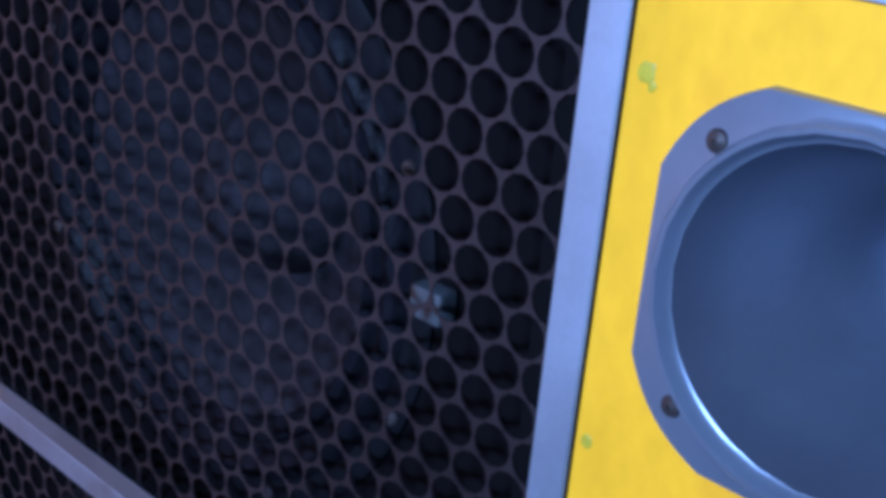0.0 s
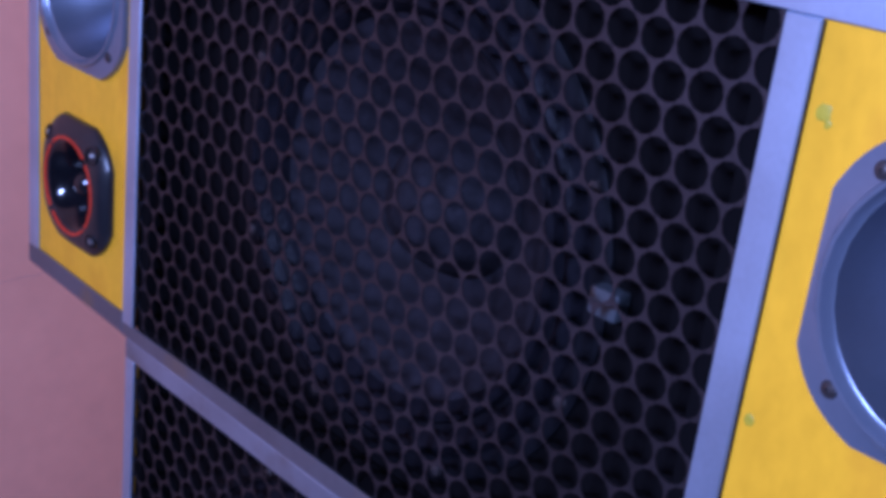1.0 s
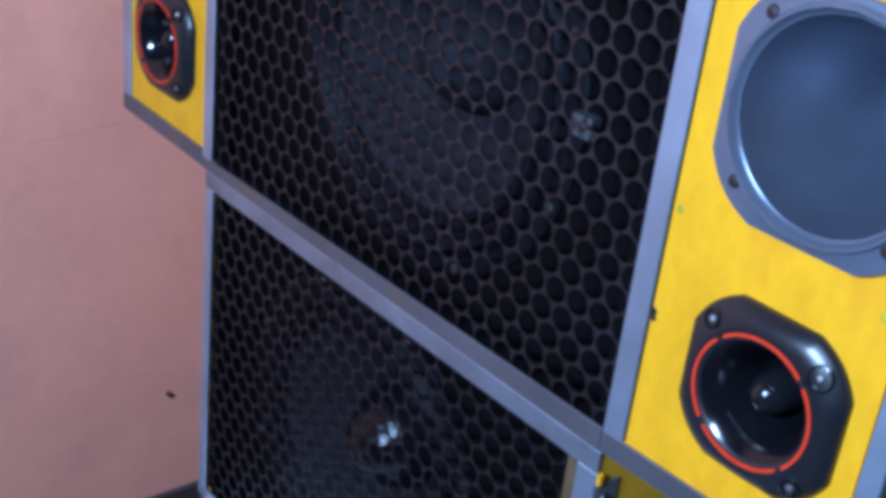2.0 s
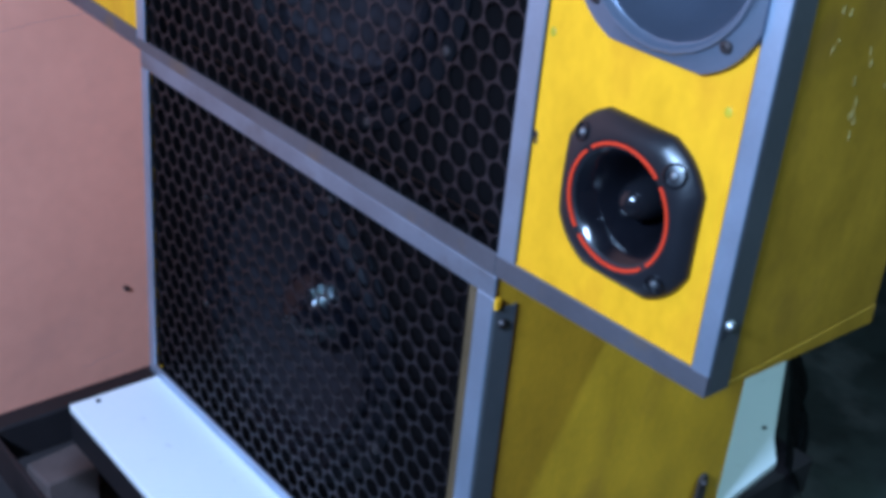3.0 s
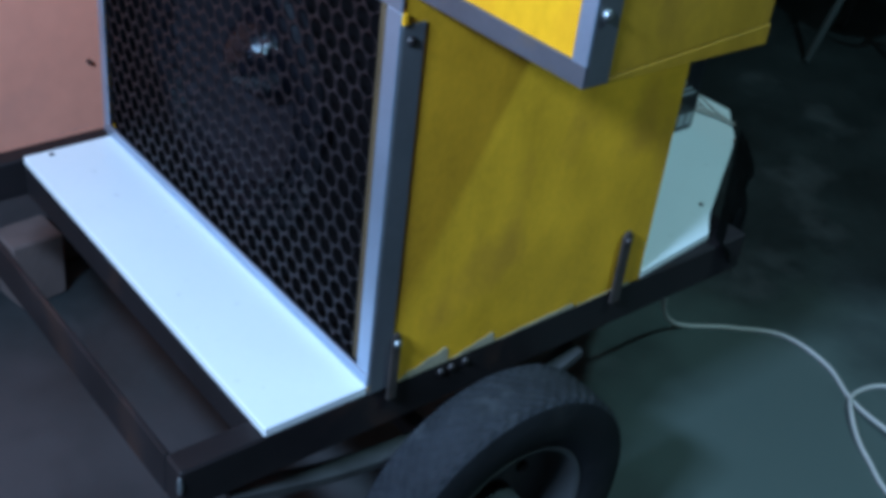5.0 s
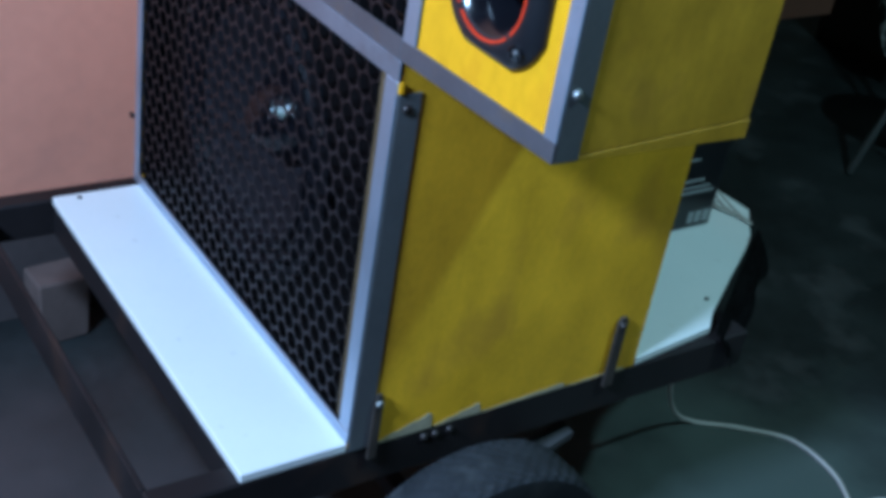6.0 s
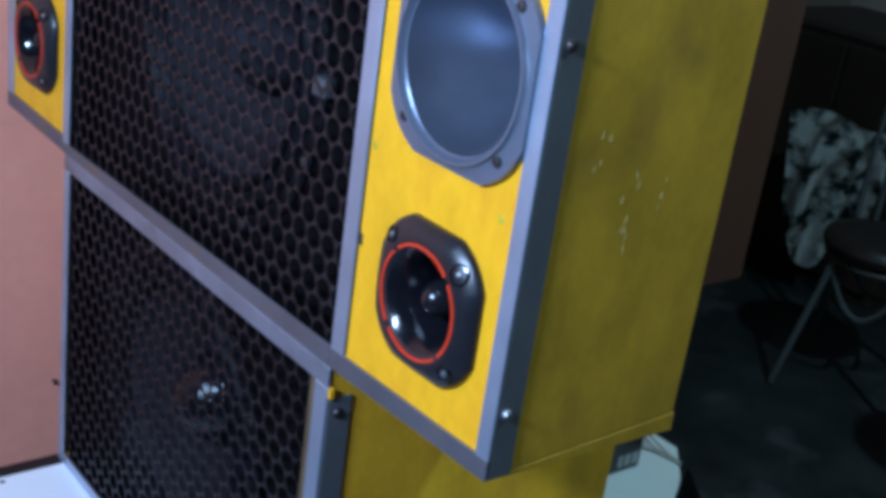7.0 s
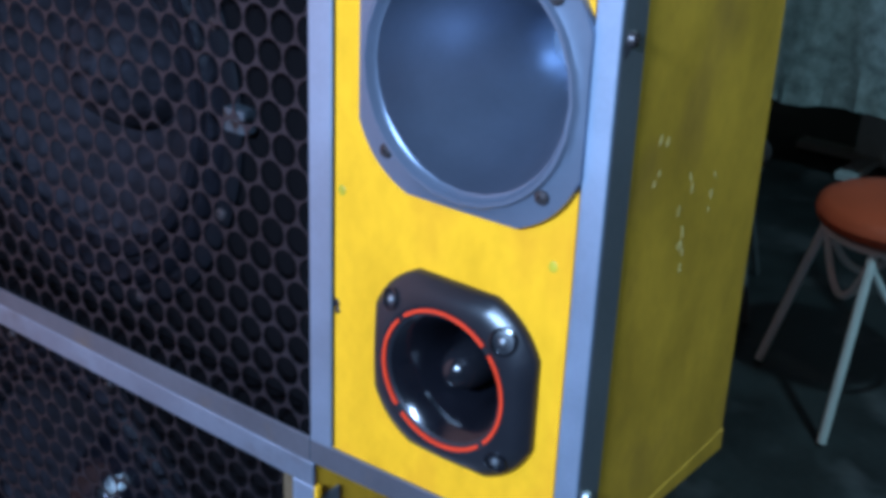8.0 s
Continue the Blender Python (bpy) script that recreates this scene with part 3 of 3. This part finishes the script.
for lo, hi in (((LX + 0.0072, 0.0032, 0.0156), (LX + 0.018, 0.0355, Z1L - 0.0156)), ((-0.046, 0.0075, 0.0156), (-0.0345, 0.0355, Z1L - 0.0156))):
    part("lining", box(lo, hi, 0.0005), BAFFLE, lower, "black lining strip")
strip(lower, (LX - 0.006, -0.003, Z1L - TRIM), (0.0016, 0.0, Z1L), "tarnished aluminium edging strip").data.materials[0] = TARNISHED
strip(lower, (LX - 0.006, -0.003, 0.0005), (0.0016, 0.0, 0.015), "aluminium edging strip")
for x0, x1 in ((-0.0195, 0.0016), (LX - 0.006, LX + 0.009)):
    strip(lower, (x0, -0.0028, 0.0154), (x1, 0.0, Z1L - TRIM - 0.0004), "aluminium edging strip")
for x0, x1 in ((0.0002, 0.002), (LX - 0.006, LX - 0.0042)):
    strip(lower, (x0, 0.0002, -0.012), (x1, 0.026, Z1L - 0.032), "aluminium angle on the side, darkened as its shaded face").data.materials[0] = SHADED_SIDE
# added proud box: gives the side panel's corner its brightly lit sliver
part("lit_corner_sliver", box((-0.002, -0.0012, Z1L - 0.031), (0.0045, 0.004, Z1L - 0.0205), 0.0006), YELLOW, lower, "yellow sliver added for the lit corner of the side panel")
for z in (0.392,):
    b = part("bolt", DARK_SCREW, None, lower, at=(0.0022, 0.011, z))
    b.rotation_euler = (0, 0, radians(90))
for y0, y1, h in ((0.030, 0.108, 0.022), (0.112, 0.175, 0.015), (0.178, 0.30, 0.007), (0.305, 0.395, 0.004)):
    part("paint_chip", prism([(y0, -0.0118), (y1, -0.0118)] + [(a, b - 0.0118) for a, b in ((y1 - 0.002, h * 0.8), (y1 - 0.006, h), (y0 + 0.78 * (y1 - y0), h * 0.72), (y0 + 0.63 * (y1 - y0), h * 0.68), (y0 + 0.45 * (y1 - y0), h * 0.40), (y0 + 0.3 * (y1 - y0), h * 0.37), (y0 + 0.16 * (y1 - y0), h * 0.14))], 0.0001, 0.0008, "x"), CHIP, lower, "raw board where the paint has chipped")

# ---- board and trailer ----
board = part("shelf_board", prism([(LX + 0.010, -0.122), (0.0, -0.125), (0.0, -0.001), (-0.0165, -0.001), (-0.0165, 0.4135), (0.0, 0.4135), (-0.016, 0.558), (-0.050, 0.596), (-0.170, 0.792), (-0.240, 0.860), (LX + 0.012, 0.84)], -0.012, -0.0005, "z", 0.0012), WHITE)
tagged(board, "white laminated board lying on the trailer frame", "board")
for x, y in ((-0.585, -0.089), (-0.069, 0.602)):
    b = part("screw", DARK_SCREW, None, board, "dark screw sunk in the board", at=(x, y, 0.0))
    b.rotation_euler = (radians(-90), 0, 0)
    b.scale = (0.7, 0.5, 0.7)

trailer = thing("trailer", "small dark steel wheeled trailer carrying the speakers", "trailer")
RZ0, RZ1 = -0.068, -0.0125


def rail(lo, hi, name="rail"):
    return part(name, box(lo, hi, 0.0025), FRAME, trailer, "dark painted rusty steel rail")


rail((-0.032, -0.218, RZ0), (0.0, 0.62, RZ1), "side_rail")
rail((-0.641, -0.218, RZ0), (-0.609, 0.62, RZ1), "side_rail")
# the front rail is an angle: an upright plate with a foot along its bottom
front = box((-0.6085, -0.218, RZ0 + 0.001), (-0.0325, -0.212, RZ1 - 0.001), 0.0012)
add_box(front, (-0.6085, -0.2118, RZ0 + 0.001), (-0.0325, -0.192, RZ0 + 0.006), 0.0008)
part("cross_rail", front, FRAME, trailer, "dark painted rusty steel angle")
weld = bmesh.new()
bmesh.ops.create_icosphere(weld, subdivisions=2, radius=1, matrix=Matrix.LocRotScale((0, 0, 0), None, (0.0035, 0.003, 0.012)))
for v in weld.verts:
    v.co *= 1 + 0.3 * noise.noise(v.co * 180)
part("weld_bead", weld, STEEL, trailer, "bright worn weld at the frame's corner", at=(-0.001, -0.218, -0.030), smooth=True)
rail((-0.6085, -0.118, RZ0 + 0.003), (-0.0325, -0.088, RZ1 - 0.0005), "cross_rail")
rail((-0.6085, 0.36, RZ0 + 0.003), (-0.0325, 0.39, RZ1 - 0.0005), "cross_rail")
rail((-0.6085, 0.59, RZ0 + 0.003), (-0.0325, 0.62, RZ1 - 0.0005), "cross_rail")
for y, z1, w in ((0.028, 0.062, 0.011), (0.366, 0.077, 0.015)):
    part("strap", prism([(y - w / 2, -0.026), (y + w / 2, -0.026), (y + w / 2, z1 - 0.008), (y + w / 4, z1), (y - w / 4, z1), (y - w / 2, z1 - 0.008)], 0.0025, 0.0075, "x", 0.0008), RUSTY, trailer, "upright steel strap holding the cabinet")
    b = part("bolt", ZINC_SCREW if y < 0.1 else DARK_SCREW, None, trailer, at=(0.0078, y, z1 - 0.012))
    b.rotation_euler = (0, 0, radians(90))
for y in (0.10, 0.115, 0.135):
    b = part("bolt", DARK_SCREW, None, trailer, at=(0.0006, y, -0.024))
    b.rotation_euler = (0, 0, radians(90))
pts = smooth_path([(0, y, z) for y, z in ((-0.16, -0.078), (-0.02, -0.116), (0.15, -0.136), (0.26, -0.120), (0.335, -0.094))])
part("spring_leaf", prism([(p.y, p.z) for p in pts] + [(p.y, p.z - 0.010) for p in reversed(pts)], -0.026, 0.0, "x"), SPRING, trailer, "dull grey steel spring leaf")
part("axle", box((-0.63, 0.138, -0.212), (0.09, 0.162, -0.188), 0.002), FRAME, trailer)


def wheel(x, out):
    """out: +1 or -1, the side on which the hub shows."""
    R, W = 0.182, 0.042
    ob = new("wheel")
    ob.location, ob.parent = (x, 0.150, GROUND + R), trailer
    ob.rotation_euler = (0, 0, radians(-90 * out))
    tagged(ob, "small pneumatic trailer wheel")
    side = [(0.108, W * 0.70), (0.116, W * 0.86), (0.130, W * 0.97), (0.150, W), (0.165, W * 0.97), (0.174, W * 0.90)]
    for s in (-1, 1):
        part("sidewall", lathe([(r, s * y) for r, y in side], 96), TYRE, ob, "dark rubber sidewall", smooth=True)
    prof = [(0.174, -W * 0.90), (0.1785, -W * 0.78), (R - 0.002, -W * 0.45), (R - 0.001, 0), (R - 0.002, W * 0.45), (0.1785, W * 0.78), (0.174, W * 0.90)]
    dense = [prof[0]]
    for (r0, y0), (r1, y1) in zip(prof, prof[1:]):
        dense += [(r0 + (r1 - r0) * k / 5, y0 + (y1 - y0) * k / 5) for k in range(1, 6)]
    bm = lathe(dense, 300)
    for v in bm.verts:
        r, a = math.hypot(v.co.x, v.co.z), math.atan2(v.co.z, v.co.x)
        if r > 0.1745:
            block = math.sin(a * 60 + 70 * abs(v.co.y)) * math.cos(v.co.y * 420)
            k = 1 + (0.0022 * max(-0.8, min(0.4, block * 2.5)) + 0.0008 * noise.noise(v.co * 140)) / r
            v.co.x, v.co.z = v.co.x * k, v.co.z * k
    part("tread", bm, TREAD, ob, "dusty worn rubber tread", smooth=True)
    part("rim", lathe([(0.113, -W * 0.74), (0.110, -W * 0.82), (0.105, -W * 0.76), (0.102, -W * 0.3), (0.098, 0.012), (0.06, 0.016), (0.034, 0.008), (0.030, -0.030), (0.0, -0.032)], 48), RIM, ob, "dull grey steel rim", smooth=True)
    for k in range(4):
        a = math.pi / 2 * k + 0.4
        part("wheel_nut", DARK_SCREW, None, ob, at=(0.062 * math.cos(a), 0.014, 0.062 * math.sin(a))).scale = (1.6, 2, 1.6)


wheel(0.064, -1)

# ---- behind the speakers ----
amp = thing("power_amplifier", "black boxed amplifier with pale worn print, on the white board", "amplifier")
part("case", box((-0.50, 0.46, 0.0), (-0.228, 0.758, 0.30), 0.006, 2), BLACK, amp)
for y0, y1, z, h in ((0.708, 0.718, 0.009, 0.020), (0.722, 0.734, 0.009, 0.020), (0.738, 0.751, 0.009, 0.020), (0.66, 0.745, 0.062, 0.004), (0.67, 0.735, 0.071, 0.003), (0.655, 0.72, 0.082, 0.004), (0.60, 0.66, 0.105, 0.004), (0.62, 0.70, 0.118, 0.003)):
    part("print_bar", box((-0.2282, y0, z), (-0.2274, y1, z + h), 0), LABEL, amp, "worn pale print")
part("corner_screw", ZINC_SCREW, None, amp, at=(-0.2275, 0.56, 0.262)).rotation_euler = (0, 0, radians(90))

wires = thing("wire_bundle", "bundle of pale wires lying on the white board", "wires")
random.seed(9)
for k in range(5):
    x = -0.335 + 0.012 * k
    part("wire", tube(smooth_path([(x - 0.05, 0.775 + 0.012 * k, 0.004), (x - 0.01, 0.805 + 0.005 * k, 0.010 + 0.002 * k), (x + 0.05, 0.79 + 0.009 * k, 0.004), (x + 0.09, 0.82, 0.005)], 5), 0.0020, 6), CABLE, wires, smooth=True)

# black sheet draped over the board's cut corner
bm = bmesh.new()
cols, rows = 24, 14
grid = []
for i in range(cols + 1):
    u = i / cols
    col = []
    for j in range(rows + 1):
        v = j / rows
        out = 0.010 + 0.032 * v + 0.004 * math.sin(13 * u + 3 * v) * v
        z = 0.010 * (1 - v) * (0.4 + math.sin(9 * u) ** 2) - 0.002 - v * (0.034 + 0.012 * math.sin(7 * u + 1)) + 0.006 * noise.noise(Vector((u * 9, v * 7, 0)))
        x, y = -0.012 - 0.185 * u + out * 0.84, 0.550 + 0.27 * u + out * 0.55
        col.append(bm.verts.new((x, y, z)))
    grid.append(col)
for i in range(cols):
    for j in range(rows):
        bm.faces.new((grid[i][j], grid[i + 1][j], grid[i + 1][j + 1], grid[i][j + 1]))
bmesh.ops.solidify(bm, geom=list(bm.faces), thickness=0.002)
sheet = part("plastic_sheet", bm, SHEET, None, "", smooth=True)
tagged(sheet, "crumpled black plastic sheet hanging over the white board's corner", "sheet")

cable = part("power_cable", tube(smooth_path([(-0.05, 0.60, -0.055), (-0.13, 0.66, -0.20), (-0.20, 0.80, GROUND + 0.02), (-0.148, 0.898, GROUND + 0.004), (-0.085, 0.962, GROUND + 0.004), (0.004, 0.963, GROUND + 0.004), (0.082, 0.925, GROUND + 0.004),
             (0.15, 0.907, GROUND + 0.010), (0.25, 0.915, GROUND + 0.004), (0.29, 0.985, GROUND + 0.004), (0.20, 1.05, GROUND + 0.004), (0.10, 1.012, GROUND + 0.004), (0.076, 0.95, GROUND + 0.004), (0.10, 0.896, GROUND + 0.011),
             (0.176, 0.834, GROUND + 0.004), (0.30, 0.79, GROUND + 0.004), (0.60, 0.86, GROUND + 0.004), (1.1, 0.7, GROUND + 0.004)], 10), 0.0036, 8), CABLE, smooth=True)
tagged(cable, "pale twisted power cable lying in a loop on the floor", "cable")

bm = box((-0.034, -0.041, 0), (0.034, 0.041, 0.120), 0.009, 3)
for v in bm.verts:
    v.co += 0.006 * noise.noise_vector(v.co * 22)
plank = part("plaster_block", bm, PLASTER, smooth=True)
plank.location, plank.rotation_euler = (-0.822, -0.046, GROUND - 0.003), (0, 0, radians(4))
tagged(plank, "broken pinkish block lying on the floor by the wall", "block")


# ---- chairs and tables ----
def chair(at, turn, seat_material, label, tube_material, seat_z=0.455, back=1.0):
    ob = thing("chair", label, "chair", "chairs round the tables", at=at)
    ob.rotation_euler = (0, 0, radians(turn))
    bm = lathe([(0.0, 0.0), (0.150, 0.0), (0.168, 0.010), (0.174, 0.026), (0.168, 0.042), (0.150, 0.053), (0.10, 0.060), (0.0, 0.063)], 40)
    bmesh.ops.rotate(bm, verts=bm.verts, cent=(0, 0, 0), matrix=Matrix.Rotation(radians(90), 3, "X"))
    part("seat", bm, seat_material, ob, at=(0, 0, seat_z - 0.06), smooth=True)
    ring = [(0.150 * math.cos(2 * math.pi * k / 32), 0.150 * math.sin(2 * math.pi * k / 32), seat_z - 0.07) for k in range(32)]
    part("seat_ring", tube(ring, 0.007, 8, True), tube_material, ob, "enamelled steel tube", smooth=True)
    for q in range(4):
        a, b = math.pi / 4 + math.pi / 2 * q, math.pi / 4 + math.pi / 2 * (q + 1)
        top = Vector((0.145 * math.cos(a), 0.145 * math.sin(a), seat_z - 0.07))
        foot = Vector((0.252 * math.cos(a), 0.252 * math.sin(a), 0.004))
        part("leg", tube([top, top.lerp(foot, 0.5), foot], 0.0105, 10), tube_material, ob, "enamelled steel tube", smooth=True)
        p0, p1 = top.lerp(foot, 0.06), Vector((0.145 * math.cos(b), 0.145 * math.sin(b), seat_z - 0.07)).lerp(Vector((0.252 * math.cos(b), 0.252 * math.sin(b), 0.004)), 0.06)
        mid = (p0 + p1) / 2
        part("brace", tube(smooth_path([p0, p0.lerp(mid, 0.5) + Vector((0, 0, -0.085)), mid + Vector((0, 0, -0.115)), p1.lerp(mid, 0.5) + Vector((0, 0, -0.085)), p1]), 0.008, 8), tube_material, ob, smooth=True)
    for w, h in ((0.12, 0.42 * back), (0.065, 0.33 * back)):
        part("back_arch", tube(smooth_path([(-w, 0.13, seat_z - 0.06), (-w * 1.02, 0.15, seat_z + h * 0.45), (-w * 0.8, 0.165, seat_z + h * 0.84), (0, 0.17, seat_z + h), (w * 0.8, 0.165, seat_z + h * 0.84),
                                            (w * 1.02, 0.15, seat_z + h * 0.45), (w, 0.13, seat_z - 0.06)]), 0.0085, 10), tube_material, ob, "arched back tube", smooth=True)
    return ob


chair((-0.140, 1.880, GROUND), -45, RED, "white tubular metal chair with a padded rust-red seat", WIRE, 0.462)
chair((-0.69, 2.12, GROUND), 20, DARKVINYL, "white tubular metal chair, tubes darkened for dim light, with a dark padded seat", SHADED_TUBE, 0.42, 1.2).scale = (0.86, 0.86, 1)


def cloth_skirt(x0, x1, y0, y1, z0, z1, wave, n=160):
    """A tablecloth's top and its wavy hanging skirt."""
    bm = bmesh.new()
    per = []
    for k in range(n):
        t = 4 * k / n
        q, u = int(t), t - int(t)
        c = [(x0, y0), (x1, y0), (x1, y1), (x0, y1), (x0, y0)]
        per.append(Vector((c[q][0] + (c[q + 1][0] - c[q][0]) * u, c[q][1] + (c[q + 1][1] - c[q][1]) * u)))
    mid = Vector(((x0 + x1) / 2, (y0 + y1) / 2))
    rings = []
    for j in range(10):
        v = j / 9
        ring = []
        for k, p in enumerate(per):
            d = (p - mid).normalized()
            w = wave * v * (math.sin(k * 0.9) + 0.6 * math.sin(k * 2.3 + 1)) + 0.01 * v
            ring.append(bm.verts.new((p.x + d.x * w, p.y + d.y * w, z1 + (z0 - z1) * v + 0.012 * v * math.sin(k * 0.35))))
        rings.append(ring)
    for a, b in zip(rings, rings[1:]):
        for k in range(n):
            bm.faces.new((a[k], a[(k + 1) % n], b[(k + 1) % n], b[k]))
    bm.faces.new(rings[0])
    return bm


table = thing("table", "square table on a pale pedestal under a lace cloth", "table", at=(-0.70, 3.45, GROUND))
part("tabletop", box((-0.55, -0.43, 0.70), (0.55, 0.43, 0.735), 0.004), BROWN, table)
part("pedestal", prism([(-0.055, 0.03), (0.055, 0.03), (0.045, 0.30), (0.06, 0.699), (-0.06, 0.699), (-0.045, 0.30)], -0.05, 0.05, "y", 0.004), WIRE, table, "pale painted pedestal")
for sx, sy in ((0.26, 0.035), (0.035, 0.26)):
    part("foot", box((-sx, -sy, 0.0), (sx, sy, 0.0295 if sx > sy else 0.0285), 0.004), WIRE, table, "pale painted foot")
cloth = part("tablecloth", cloth_skirt(-0.555, 0.555, -0.435, 0.435, 0.28, 0.739, 0.012), LACE, smooth=True, at=(-0.70, 3.45, GROUND))
tagged(cloth, "pale patterned lace tablecloth hanging over the table", "tablecloth")
cup = part("plastic_cup", lathe([(0.0, 0.0), (0.03, 0.0), (0.036, 0.10), (0.034, 0.10), (0.028, 0.004), (0, 0.004)], 24), CYAN, smooth=True)
cup.rotation_euler, cup.location = (radians(90), 0, 0), (-0.86, 3.25, GROUND + 0.741)
tagged(cup, "blue plastic cup on the lace tablecloth", "cup")

# floral cloth hung in front of the added cabinet
bm = bmesh.new()
grid = []
for i in range(25):
    u = i / 24
    col = []
    for j in range(30):
        v = j / 29
        drop = 0.28 + 0.18 * math.sin(math.pi * min(1, u * 1.25))
        x = -0.16 + 0.32 * u * (1 - 0.25 * v) + 0.04 * v
        y = -0.02 + 0.018 * math.sin(17 * u + 1.5 * v) * (0.3 + v) - 0.02 * v
        col.append(bm.verts.new((x, y, -drop * v + 0.02 * math.sin(6 * u) * (1 - v))))
    grid.append(col)
for i in range(24):
    for j in range(29):
        bm.faces.new((grid[i][j], grid[i + 1][j], grid[i + 1][j + 1], grid[i][j + 1]))
bmesh.ops.solidify(bm, geom=list(bm.faces), thickness=0.002)
flo = part("floral_cloth", bm, FLORAL, smooth=True, at=(-1.13, 2.52, 0.165))
flo.rotation_euler = (0, 0, radians(38))
tagged(flo, "white cloth with dark floral print hanging on a dark cabinet", "cloth")
# added cabinet: stands in for the dark clutter round the cloth
cab = thing("cabinet", "low dark wooden cabinet added in place of dark clutter at the room's back", "cabinet", at=(-1.25, 2.85, GROUND))
part("body", box((-0.28, -0.22, 0.0), (0.28, 0.22, 0.76), 0.005), DARKWOOD, cab)
part("top", box((-0.30, -0.235, 0.7605), (0.30, 0.235, 0.785), 0.004), DARKWOOD, cab)
for sx in (-1, 1):
    d = part("door", box((min(0.004 * sx, 0.27 * sx), -0.236, 0.04), (max(0.004 * sx, 0.27 * sx), -0.221, 0.74), 0.003), DARKWOOD, cab)
    part("knob", lathe([(0, -0.02), (0.010, -0.016), (0.006, 0.0)], 14), STEEL, d, at=(0.04 * sx, -0.237, 0.42), smooth=True)

# nail and cracks in the salmon wall
nail = part("nail", lathe([(0.0035, 0.0), (0.0035, -0.008), (0, -0.009)], 10), DARKSCREW, smooth=True)
nail.location, nail.rotation_euler = (-0.883, 0.097, -0.039), (0, 0, radians(90))
tagged(nail, "dark nail head in the salmon wall", "nail")
random.seed(12)
for y0, z0, dy, n in ((-0.10, 0.386, 0.16, 14), (-0.30, 0.10, 0.12, 9), (0.02, -0.16, 0.07, 8)):
    pts = [(-0.8828, y0 + dy * k / n, z0 + 0.012 * k / n + random.uniform(-0.002, 0.002)) for k in range(n + 1)]
    c = part("wall_crack", tube(pts, 0.0004, 5), CRACK, wall_west)
